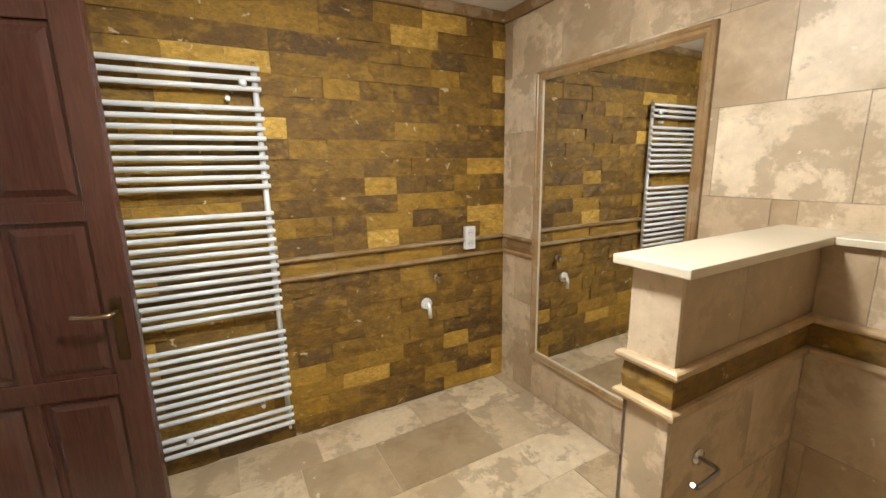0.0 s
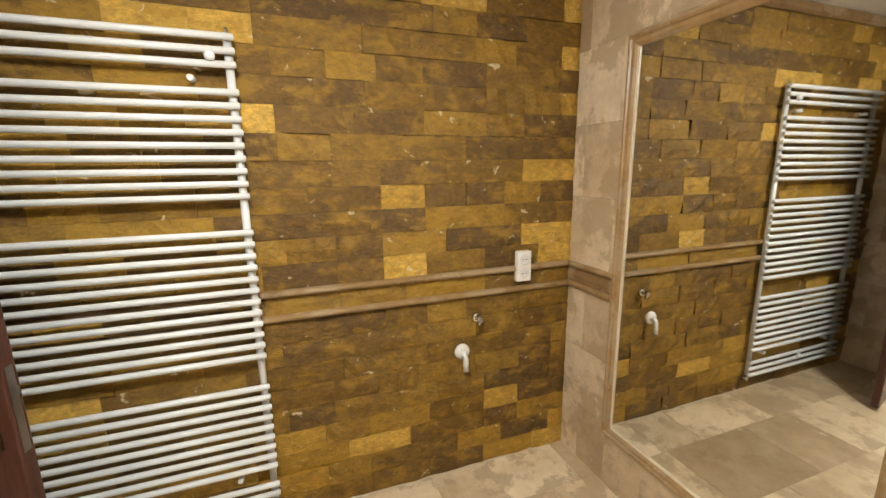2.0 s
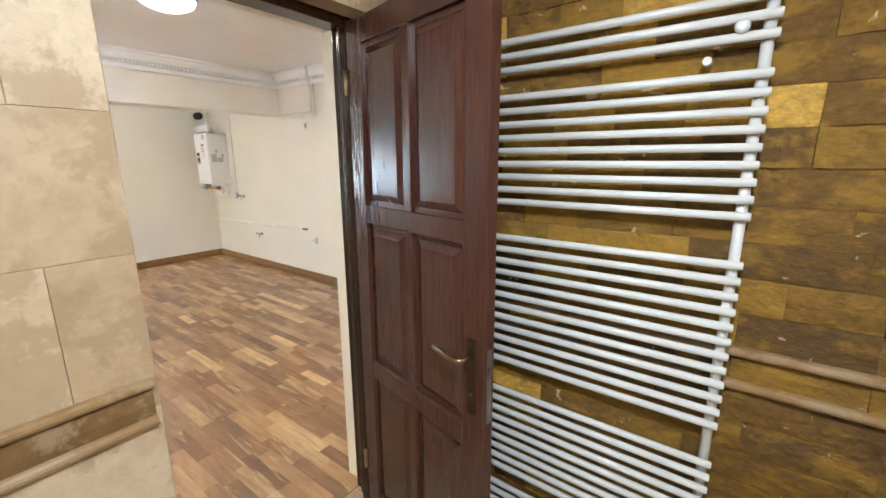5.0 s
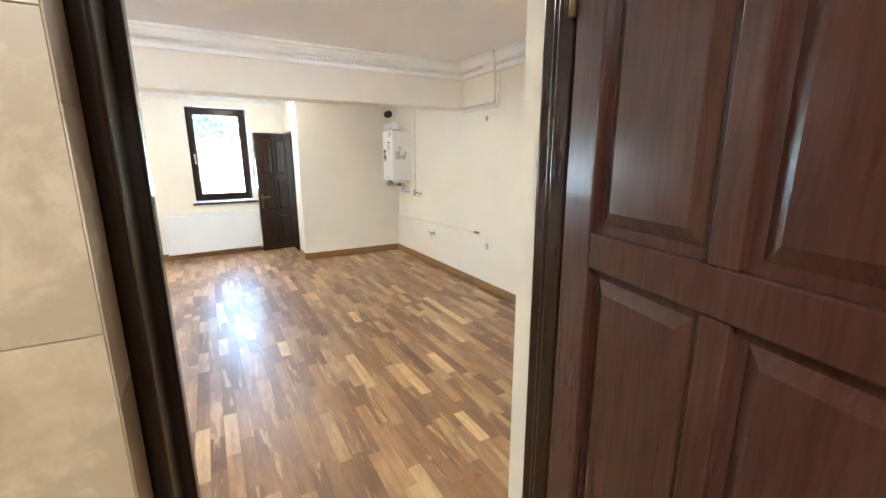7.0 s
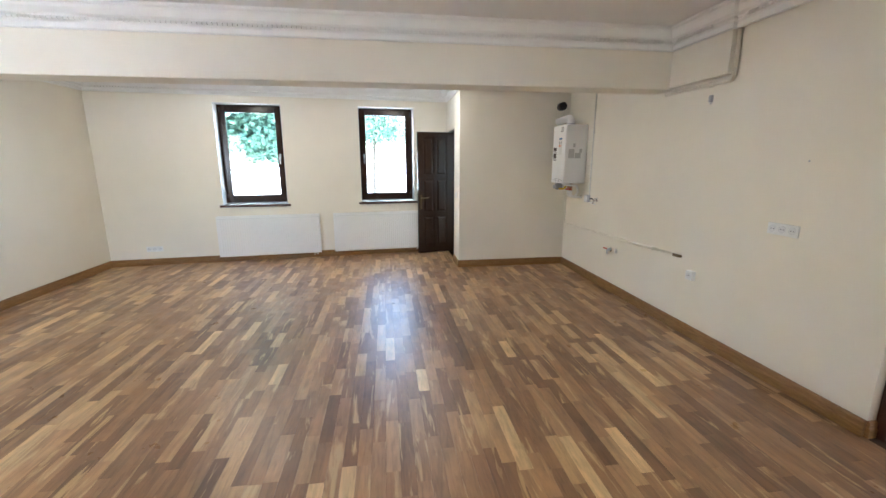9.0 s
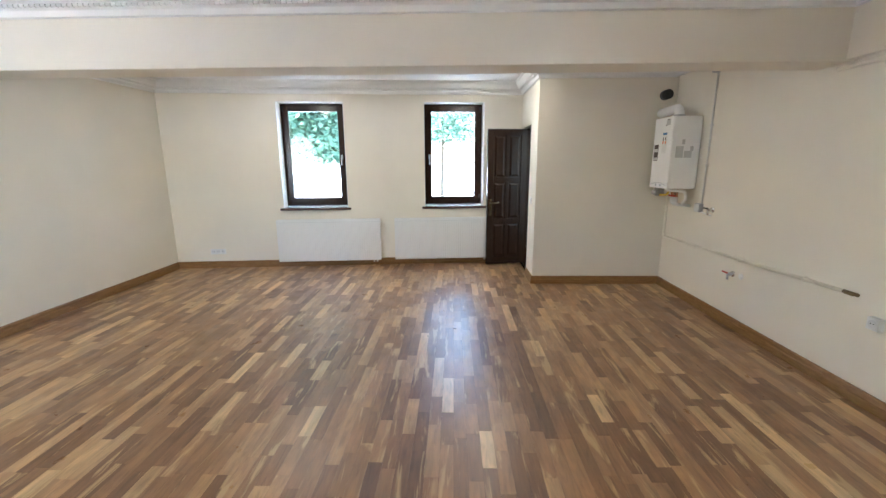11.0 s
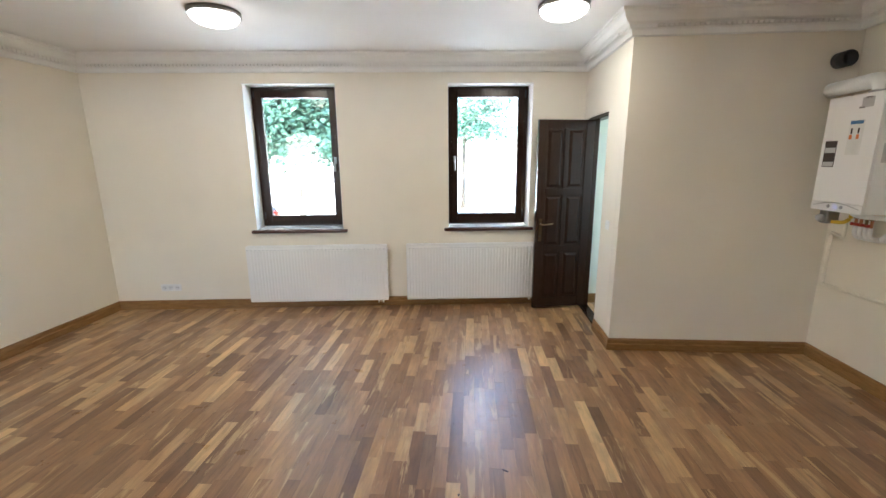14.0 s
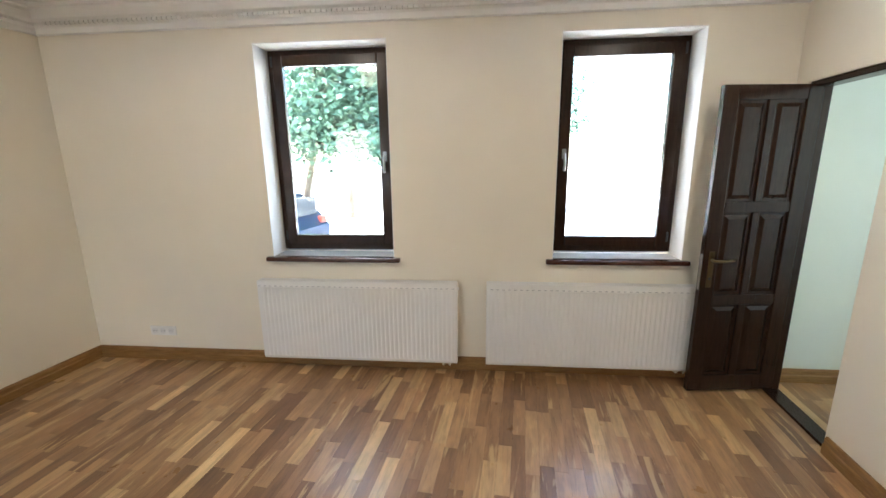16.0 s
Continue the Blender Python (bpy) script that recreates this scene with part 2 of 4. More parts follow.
PIPECREAM = plain("cream_painted_pipe", (0.85, 0.80, 0.69), 0.4)
LABELDARK = plain("dark_label", (0.05, 0.035, 0.03), 0.5)
LABELBLUE = plain("blue_label", (0.06, 0.20, 0.42), 0.5)
LABELGREY = plain("grey_label", (0.55, 0.55, 0.54), 0.5)
LABELORANGE = plain("orange_label", (0.75, 0.22, 0.05), 0.5)
DISPLAY = glowing("blue_display", (0.1, 0.3, 1.0), 0.02)
LAMPGLASS = glowing("lit_opal_glass", (1.0, 0.96, 0.90), 0.4)
MIRROR = plain("mirror_silver", (0.86, 0.87, 0.86), 0.02, 1.0)
LEAF = painted("leaf_green", (0.095, 0.175, 0.125), 0.9, 0.35, 40, 0.05, 2.0)
LEAF.node_tree.nodes["Principled BSDF"].inputs["Specular IOR Level"].default_value = 0.05
BARK = painted("bark", (0.12, 0.09, 0.065), 0.9, 0.2, 30, 0.6, 6.0)
ASPHALT = painted("pale_paving", (0.46, 0.48, 0.51), 0.9, 0.12, 60, 0.3, 0.4)
KERB = painted("kerb_concrete", (0.40, 0.39, 0.37), 0.9, 0.08)
CARPAINT = plain("dark_blue_car_paint", (0.02, 0.035, 0.075), 0.2)
CARGLASS = plain("car_window_glass", (0.02, 0.025, 0.03), 0.08)
TYRE = plain("tyre_rubber", (0.02, 0.02, 0.02), 0.8)
gm, gnt, gb = mat("window_glass", 0.0)
gb.inputs["Transmission Weight"].default_value, gb.inputs["IOR"].default_value = 1.0, 1.45
gb.inputs["Base Color"].default_value = (0.94, 1.0, 0.97, 1)
GLASS = gm

# ---- mesh helpers ----


def box(bm, x0, x1, y0, y1, z0, z1, m=None, bevel=0.0):
    vs = [bm.verts.new(((x0, x1)[i & 1], (y0, y1)[(i >> 1) & 1], (z0, z1)[(i >> 2) & 1])) for i in range(8)]
    fs = [bm.faces.new([vs[i] for i in f]) for f in ((0, 2, 3, 1), (4, 5, 7, 6), (0, 1, 5, 4), (2, 6, 7, 3), (0, 4, 6, 2), (1, 3, 7, 5))]
    if bevel:
        es = {e for f in fs for e in f.edges}
        out = bmesh.ops.bevel(bm, geom=list(es), offset=bevel, segments=2, affect="EDGES", profile=0.5)
        vs = list({v for f in out["faces"] for v in f.verts} | {v for v in vs if v.is_valid})
    if m is not None:
        bmesh.ops.transform(bm, matrix=m, verts=vs)
    return vs


def boxes(*specs, bevel=0.0):
    bm = bmesh.new()
    for sp in specs:
        box(bm, *sp, bevel=bevel)
    return bm


def ring(bm, centre, ax, ay, r, n):
    return [bm.verts.new(centre + ax * (r * math.cos(2 * math.pi * i / n)) + ay * (r * math.sin(2 * math.pi * i / n))) for i in range(n)]


def tube(bm, pts, r, n=10, caps=True):
    """A round tube along a line of points; r may be one radius or one for each point."""
    pts = [Vector(p) for p in pts]
    rs = r if isinstance(r, (list, tuple)) else [r] * len(pts)
    rings = []
    for i, p in enumerate(pts):
        d = (pts[min(i + 1, len(pts) - 1)] - pts[max(i - 1, 0)]).normalized()
        up = Vector((0, 0, 1)) if abs(d.z) < 0.9 else Vector((1, 0, 0))
        ax = d.cross(up).normalized()
        rings.append(ring(bm, p, ax, ax.cross(d).normalized(), rs[i], n))
    for a, b in zip(rings, rings[1:]):
        for i in range(n):
            f = bm.faces.new((a[i], a[(i + 1) % n], b[(i + 1) % n], b[i]))
            f.smooth = True
    if caps:
        bm.faces.new(rings[0])
        bm.faces.new(rings[-1][::-1])


def tube_bm(pts, r, n=10):
    bm = bmesh.new()
    tube(bm, pts, r, n)
    return bm


def bent(pts, radius=0.02, n=4):
    """The line with its corners rounded."""
    pts = [Vector(p) for p in pts]
    out = [pts[0]]
    for a, b, c in zip(pts, pts[1:], pts[2:]):
        p, q = b + (a - b).normalized() * radius, b + (c - b).normalized() * radius
        for i in range(n + 1):
            t = i / n
            out.append(p * (1 - t) ** 2 + b * 2 * t * (1 - t) + q * t * t)
    return out + [pts[-1]]


def lathe(profile, n=28, axis="Z"):
    bm = bmesh.new()
    rings = []
    for r, z in profile:
        rings.append([bm.verts.new((max(r, 1e-4) * math.cos(2 * math.pi * i / n), max(r, 1e-4) * math.sin(2 * math.pi * i / n), z)) for i in range(n)])
    for a, b in zip(rings, rings[1:]):
        for i in range(n):
            bm.faces.new((a[i], a[(i + 1) % n], b[(i + 1) % n], b[i])).smooth = True
    bm.faces.new(rings[0][::-1])
    bm.faces.new(rings[-1])
    if axis == "-Y":
        bmesh.ops.rotate(bm, verts=bm.verts, cent=(0, 0, 0), matrix=Matrix.Rotation(radians(90), 3, "X"))
    if axis == "Y":
        bmesh.ops.rotate(bm, verts=bm.verts, cent=(0, 0, 0), matrix=Matrix.Rotation(radians(-90), 3, "X"))
    return bm


def sweep(profile, path, closed=False):
    """A profile of (out, z) pairs swept along a flat path; out goes to the left of the way."""
    bm = bmesh.new()
    pts = [Vector(p).to_2d() for p in path]
    n, rows = len(pts), []
    for i in range(n):
        a = pts[i - 1] if (i > 0 or closed) else None
        c = pts[(i + 1) % n] if (i < n - 1 or closed) else None
        d1 = (pts[i] - a).normalized() if a is not None else (c - pts[i]).normalized()
        d2 = (c - pts[i]).normalized() if c is not None else d1
        n1, n2 = Vector((-d1.y, d1.x)), Vector((-d2.y, d2.x))
        mid = (n1 + n2).normalized()
        mid = mid / max(0.3, mid.dot(n1))
        rows.append([bm.verts.new((*(pts[i] + mid * o), z)) for o, z in profile])
    k = len(profile)
    for i in range(n if closed else n - 1):
        a, b = rows[i], rows[(i + 1) % n]
        for j in range(k):
            bm.faces.new((a[j], b[j], b[(j + 1) % k], a[(j + 1) % k]))
    if not closed:
        bm.faces.new(rows[0][::-1])
        bm.faces.new(rows[-1])
    return bm


def mesh_of(name, bm, material):
    bmesh.ops.recalc_face_normals(bm, faces=bm.faces)
    me = bpy.data.meshes.new(name)
    bm.to_mesh(me)
    bm.free()
    me.materials.append(material)
    return me


def part(name, bm, material, parent, label="", at=None):
    ob = new(name, mesh_of(name, bm, material))
    ob.parent = parent
    if at is not None:
        ob.matrix_basis = at
    return tagged(ob, label)


def thing(name, m, label, category, group=""):
    ob = new(name)
    ob.empty_display_size = 0.05
    ob.matrix_basis = m
    return tagged(ob, label, category, group)


def solid(name, bm, material, label, category="", kind="structure", m=None):
    ob = new(name, mesh_of(name, bm, material))
    if m is not None:
        ob.matrix_basis = m
    return tagged(ob, label, category or name.split("_")[0], "", kind)


# ---- plan: each wall has its own pose; x runs along it, y points into the room ----
WSL = 0.10


def west_x(y):
    return -6.86 - WSL * (y + 1.65)


WANG = math.degrees(math.atan2(-1, WSL))
WK = math.sqrt(1 + WSL * WSL)
M_WEST = pose(west_x(0), 0, 0, 0, 0, WANG)          # s = -y * WK
YN, YS, XE = 5.10, -1.65, -0.39
M_NORTH = pose(0, YN, 0, 0, 0, 180)                  # s = -x
M_SOUTH = pose(0, YS, 0)                             # s = x
M_EAST = pose(XE, 0, 0, 0, 0, 90)                    # s = y
XP, YP = -6.148, 3.49                                # outer corner of the boxed-in closet
M_PIER_E = pose(XP, 0, 0, 0, 0, -90)                 # s = -y
M_PIER_S = pose(0, YP, 0, 0, 0, 180)                 # s = -x
YB, XM, XB = 3.236, 2.645, -0.058                    # slate wall, mirror wall, door wall of the bathroom
M_SLATE = pose(0, YB, 0, 0, 0, 180)                  # s = -x
M_MIRROR = pose(XM, 0, 0, 0, 0, 90)                  # s = y
M_BDOOR = pose(XB, 0, 0, 0, 0, -90)                  # s = -y


def wall(name, m, s0, s1, thick, z1, openings, material, label, z0=0.0):
    """A wall with its inner face on y = 0, and openings (s0, s1, z0, z1) through it."""
    bm = bmesh.new()
    cur = s0
    for a, b, lo, hi in sorted(openings):
        if a > cur:
            box(bm, cur, a, -thick, 0, z0, z1)
        if lo > z0:
            box(bm, a, b, -thick, 0, z0, lo)
        if hi < z1:
            box(bm, a, b, -thick, 0, hi, z1)
        cur = b
    if s1 > cur:
        box(bm, cur, s1, -thick, 0, z0, z1)
    bmesh.ops.remove_doubles(bm, verts=bm.verts, dist=1e-5)
    return solid(name, bm, material, label, "wall", m=m)


TOP = CEIL + 0.2
W1, W2 = (-0.05, 0.89), (2.04, 2.93)      # window openings along y
WZ0, WZ1 = 0.885, 2.40
# first opening is unseen, made up for the closet's added area lamp
wall("wall_west", M_WEST, -5.3, 1.85, 0.32, TOP, [(-4.78 * WK, -4.34 * WK, 1.2, 2.0)] + [(-w[1] * WK, -w[0] * WK, WZ0, WZ1) for w in (W1, W2)], PLASTER, "cream plastered outer wall with two deep window openings")
D3 = (-2.02, -1.15, 2.11)
wall("wall_north", M_NORTH, 0.2, 7.75, 0.22, TOP, [(-D3[1], -D3[0], 0, D3[2])], PLASTER, "cream plastered kitchen wall with a doorway and pipes")
wall("wall_south", M_SOUTH, -7.3, XE, 0.2, TOP, [], PLASTER, "plain cream plastered side wall")
DB = (2.135, 3.0, 2.14)
# second opening is unseen, made up for the added area lamp behind the walk
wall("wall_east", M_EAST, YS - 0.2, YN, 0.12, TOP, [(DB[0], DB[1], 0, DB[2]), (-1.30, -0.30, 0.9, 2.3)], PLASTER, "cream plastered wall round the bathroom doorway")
wall("wall_closet_east", M_PIER_E, -YN, -YP, 0.12, TOP, [], PLASTER, "cream plastered side of the boxed-in closet")
D2 = (-7.26, -6.60, 2.03)
wall("wall_closet_south", M_PIER_S, -XP + 0.12, 7.40, 0.12, TOP, [(-D2[1], -D2[0], 0, D2[2])], PLASTER, "cream plastered closet wall with a narrow doorway")
solid("ceiling", boxes((-7.7, -0.27, -1.85, 5.32, CEIL, CEIL + 0.15)), CEILING, "white painted ceiling of the large room", "ceiling")
BX0, BX1, BZ = -4.22, -3.95, 2.18
solid("ceiling_beam", boxes((BX0, BX1, YS, YN, BZ, CEIL), bevel=0.006), PLASTER, "cream plastered ceiling beam across the room", "beam")
solid("beam_corbel", boxes((BX1, -3.29, 5.035, YN, 2.19, CEIL), bevel=0.004), PLASTER, "cream plastered box beside the end of the beam", "corbel")

# bathroom shell
wall("wall_slate", pose(0, YB + 0.022, 0, 0, 0, 180), -2.95, 0.27, 0.14, TOP, [], GROUTDARK, "bathroom wall clad in split-face brown slate")
wall("wall_mirror", pose(XM + 0.012, 0, 0, 0, 0, 90), -0.4, YB + 0.02, 0.2, TOP, [], GROUT, "bathroom wall of beige travertine tiles with a mirror")
wall("wall_bath_door", pose(XB - 0.012, 0, 0, 0, 0, -90), -YB - 0.02, 0.4, 0.195, TOP, [(-DB[1], -DB[0], 0, DB[2])], GROUT, "bathroom wall of travertine tiles round the doorway")
wall("wall_bath_south", pose(0, -0.4, 0), -0.27, 2.85, 0.15, TOP, [], GROUT, "plain beige bathroom wall at the far side")
solid("ceiling_bath", boxes((-0.27, 2.85, -0.55, YB + 0.16, BCEIL, BCEIL + 0.12)), CEILING, "white painted bathroom ceiling", "ceiling")

# floors
solid("floor_base", boxes((-7.7, XE + 0.11, -1.85, 5.32, -0.16, -0.004)), SUBFLOOR, "dark subfloor under the parquet", "floor")
FLOOR = solid("floor", boxes((-7.7, XE + 0.109, -1.85, 5.32, -0.0035, -0.0015)), SUBFLOOR, "oiled walnut and oak strip parquet", "floor")
BFLOOR = solid("floor_bath", boxes((XE + 0.111, 2.85, -0.55, YB + 0.16, -0.15, -0.004)), GROUT, "bathroom floor of worn beige travertine tiles", "floor")
solid("floor_hall", boxes((-4.2, 0.6, 5.32, 9.2, -0.15, 0.0)), STAVES, "wooden floor of the next room", "floor")

# rooms seen through the doorways
wall("wall_hall_far", pose(0, 9.0, 0, 0, 0, 180), -0.6, 4.2, 0.15, TOP, [], BLUEWALL, "pale bluish wall of the next room")
wall("wall_hall_west", pose(-4.0, 0, 0, 0, 0, -90), -9.0, -5.32, 0.15, TOP, [], BLUEWALL, "pale bluish side wall of the next room")
# unseen opening, made up to hold the added area lamp of this room
wall("wall_hall_east", pose(0.4, 0, 0, 0, 0, 90), 5.32, 9.0, 0.15, TOP, [(6.8, 7.5, 1.25, 1.95)], BLUEWALL, "pale bluish side wall of the next room")
solid("ceiling_hall", boxes((-4.2, 0.6, 5.32, 9.2, CEIL, CEIL + 0.15)), CEILING, "white ceiling of the next room", "ceiling")
solid("wall_closet_lining", boxes((-7.40, -6.28, 5.02, 5.09, 0, CEIL), (-6.30, -6.27, 3.62, 5.02, 0, CEIL)), PALEWALL, "pale greenish plaster inside the closet", "wall")
# lining left open round the made-up closet opening
solid("wall_closet_inner", boxes((0.81, 1.5, 0.004, 0.02, 0, CEIL), (-0.02, 0.34, 0.004, 0.02, 0, CEIL), (0.34, 0.81, 0.004, 0.02, 0, 1.2), (0.34, 0.81, 0.004, 0.02, 2.0, CEIL)), PALEWALL, "pale greenish plaster inside the closet", "wall", m=M_WEST @ pose(-5.14, 0, 0))

# ---- skirting ----
SK = [(0, 0), (0.022, 0), (0.022, 0.055), (0.016, 0.062), (0.016, 0.088), (0.009, 0.102), (0, 0.102)]


def skirting(pts):
    ob = solid("baseboard", sweep(SK, pts), OAK, "profiled oak skirting board along the wall", "baseboard")
    return ob


skirting([(D3[0], YN), (XP, YN)])
skirting([(XP, YN - 0.0), (XP, YP), (D2[1] + 0.02, YP)])
skirting([(west_x(3.47), 3.47), (west_x(YS), YS), (XE, YS), (XE, DB[0] - 0.02)])
skirting([(XE, DB[1] + 0.02), (XE, YN), (D3[1], YN)])
skirting([(D3[0], YN + 0.054), (D3[0], YN)])
skirting([(-6.30, 3.62), (-6.30, 5.02), (west_x(5.02) + 0.022, 5.02), (west_x(3.62) + 0.022, 3.62)])
skirting([(-0.0, 5.32), (0.4, 5.32), (0.4, 9.0), (-4.0, 9.0), (-4.0, 5.32)])

# ---- cornice ----
CO = [(0, CEIL), (0.135, CEIL), (0.135, CEIL - 0.022), (0.118, CEIL - 0.03), (0.112, CEIL - 0.05), (0.085, CEIL - 0.085), (0.055, CEIL - 0.10), (0.052, CEIL - 0.118), (0.03, CEIL - 0.13), (0.022, CEIL - 0.165), (0, CEIL - 0.17)]


def cornice(pts, closed):
    ob = solid("cornice", sweep(CO, pts, closed), CORNICE, "white moulded plaster cornice with small dentils", "cornice")
    bm = bmesh.new()
    loop = [Vector(p).to_2d() for p in pts] + ([Vector(pts[0]).to_2d()] if closed else [])
    for a, b in zip(loop, loop[1:]):
        d = b - a
        n = int(d.length / 0.036)
        ang = math.atan2(d.y, d.x)
        base = Matrix.Translation((*a, 0)) @ Matrix.Rotation(ang, 4, "Z")
        for i in range(4, n - 3):
            box(bm, i * 0.036, i * 0.036 + 0.027, 0.05, 0.074, CEIL - 0.121, CEIL - 0.101, base)
    den = part("dentils", bm, CORNICE, ob)
    tagged(den, kind="stuff")
    return ob


YC = YN - 0.035                                      # the kitchen wall cornice stands off the wall by a narrow gap
cornice([(BX0, YS), (BX0, YC), (XP, YC), (XP, YP), (west_x(YP), YP), (west_x(YS), YS)], True)
cornice([(XE, YS), (XE, YC), (-3.29, YC), (-3.29, 5.035), (BX1, 5.035), (BX1, YS)], True)

# ---- windows ----


def window(name, y0, y1, handle_left):
    w, h = (y1 - y0) * WK, WZ1 - WZ0
    m = M_WEST @ pose(-y1 * WK, 0, WZ0)
    win = tagged(thing(name, m, "dark brown wooden tilt-and-turn window, closed", "window"), kind="structure")
    F = -0.20
    fr = 0.055
    part("window_frame", boxes((0, fr, F - 0.06, F, 0.02, h), (w - fr, w, F - 0.06, F, 0.02, h), (fr, w - fr, F - 0.06, F, h - fr, h), (fr, w - fr, F - 0.06, F, 0.02, 0.02 + fr), bevel=0.004), WENGE, win)
    i, sw = fr - 0.012, 0.075
    sash = part("sash", boxes((i, i + sw, F - 0.03, F + 0.022, i + 0.02, h - i), (w - i - sw, w - i, F - 0.03, F + 0.022, i + 0.02, h - i), (i + sw, w - i - sw, F - 0.03, F + 0.022, h - i - sw, h - i), (i + sw, w - i - sw, F - 0.03, F + 0.022, i + 0.02, i + 0.02 + sw), bevel=0.006), WENGE, win)
    pane = part("pane", boxes((i + sw - 0.005, w - i - sw + 0.005, F - 0.012, F - 0.006, i + sw, h - i - sw + 0.005)), GLASS, win, "clear window glass")
    pane.visible_shadow = False
    hx = w - i - sw / 2 if handle_left else i + sw / 2
    hb = part("handle", boxes((hx - 0.014, hx + 0.014, F + 0.022, F + 0.032, h * 0.49 - 0.035, h * 0.49 + 0.035), bevel=0.003), STEEL, sash, "brushed steel handle")
    part("lever", tube_bm(bent([(hx, F + 0.03, h * 0.49), (hx, F + 0.065, h * 0.49), (hx, F + 0.065, h * 0.49 - 0.12)], 0.015), 0.009), STEEL, hb)
    for z in (0.1, h - 0.12):
        x = (i - 0.004) if handle_left else (w - i + 0.004)
        part("hinge", tube_bm([(x, F + 0.018, z), (x, F + 0.018, z + 0.07)], 0.008), BLACK, sash)
    part("window_sill", boxes((-0.045, w + 0.045, -0.19, 0.035, -0.032, 0.002), bevel=0.008), MAHOG, win, "dark reddish wooden sill board")
    for sp in ((-0.001, 0.005, F, -0.001, 0.003, h - 0.001), (w - 0.005, w + 0.001, F, -0.001, 0.003, h - 0.001), (0.005, w - 0.005, F, -0.001, h - 0.006, h)):
        part("reveal_lining", boxes(sp), CEILING, win, "white painted window reveal")
    # even grey sheet laid over the dark sill board, inside the reveal
    part("sill_deck", boxes((0.006, w - 0.006, F + 0.001, -0.03, 0.0, 0.0045)), DECK, win, "pale grey glossy inner sill surface")
    part("outer_sill", boxes((0, w, -0.34, F - 0.06, -0.02, 0.015)), GREYPLASTIC, win)


window("window_1", *W1, False)
window("window_2", *W2, True)

# ---- doors ----


def door_leaf(m, width, height, material, label, name, hz=1.045, rows=None, thick=0.042):
    """A six-panel leaf: x from the hinge, its shown face towards -y, standing on z = 0."""
    d = tagged(thing(name, m, label, "door"), kind="structure")
    st = 0.092
    mid0, mid1 = width / 2 - 0.022, width / 2 + 0.022
    R = rows or [(0.13, 0.72), (0.80, 1.375), (1.445, height - 0.085)]
    for a, b in ((0, st), (width - st, width)):
        part("stile", boxes((a, b, 0, thick, 0.008, height), bevel=0.004), material, d)
    zs = [0.008] + [z for r in R for z in r] + [height]
    for lo, hi in zip(zs[::2], zs[1::2]):
        part("rail", boxes((st, width - st, 0.001, thick - 0.001, lo, hi), bevel=0.003), material, d)
    for lo, hi in R:
        part("mullion", boxes((mid0, mid1, 0.001, thick - 0.001, lo, hi), bevel=0.003), material, d)
        for a, b in ((st, mid0), (mid1, width - st)):
            bm = bmesh.new()
            box(bm, a - 0.004, b + 0.004, 0.016, thick - 0.016, lo - 0.004, hi + 0.004)
            for sgn in (0, 1):
                y_out, y_in = (0.006, 0.016) if sgn == 0 else (thick - 0.006, thick - 0.016)
                o, n2 = 0.018, 0.042
                outer = [bm.verts.new((x, y_in, z)) for x, z in ((a + o, lo + o), (b - o, lo + o), (b - o, hi - o), (a + o, hi - o))]
                inner = [bm.verts.new((x, y_out, z)) for x, z in ((a + n2, lo + n2), (b - n2, lo + n2), (b - n2, hi - n2), (a + n2, hi - n2))]
                for i in range(4):
                    bm.faces.new((outer[i], outer[(i + 1) % 4], inner[(i + 1) % 4], inner[i]))
                bm.faces.new(inner)
            part("panel", bm, material, d)
    hx = width - 0.05
    for sgn in (-1, 1):
        y = 0 if sgn < 0 else thick
        bm = boxes((hx - 0.018, hx + 0.018, min(y, y + sgn * 0.006), max(y, y + sgn * 0.006), hz - 0.185, hz + 0.055), bevel=0.0025)
        pl = part("handle_plate", bm, BRONZE, d, "darkened bronze lever handle plate")
        part("lever", tube_bm(bent([(hx, y, hz), (hx, y + sgn * 0.05, hz), (hx - 0.05, y + sgn * 0.055, hz), (hx - 0.12, y + sgn * 0.048, hz + 0.007)], 0.018), 0.0085), BRASS, pl)
        part("keyhole", tube_bm([(hx, y + sgn * 0.004, hz - 0.125), (hx, y + sgn * 0.009, hz - 0.125)], 0.008), BLACK, pl)
    part("lock_plate", boxes((width - 0.002, width + 0.0015, thick / 2 - 0.011, thick / 2 + 0.011, hz - 0.205, hz + 0.035)), STEEL, d, "steel lock plate on the edge")
    part("latch", boxes((width, width + 0.009, thick / 2 - 0.006, thick / 2 + 0.006, hz - 0.045, hz - 0.02)), STEEL, d)
    for z in (0.22, height - 0.25):
        part("hinge", tube_bm([(-0.006, -0.004, z), (-0.006, -0.004, z + 0.09)], 0.008), BRASS, d)
    return d


HX, HY = -0.129, 2.902
door_leaf(pose(HX, HY, 0.01, 0, 0, -13.3), 0.73, 2.10, MAHOG, "dark mahogany six-panel door standing open against the slate wall", "door_1")
door_leaf(pose(-7.215, 3.555, 0.01, 0, 0, -77.5) @ pose(0, -0.04, 0), 0.60, 2.0, WENGE, "dark brown six-panel closet door standing ajar", "door_2", 0.94, [(0.12, 0.63), (0.70, 1.24), (1.31, 1.915)])


def door_frame(name, specs, material, label):
    f = tagged(thing(name, pose(0, 0, 0), label, "door frame"), kind="structure")
    for nm, sp in specs:
        part(nm, boxes(*sp, bevel=0.005), material, f)


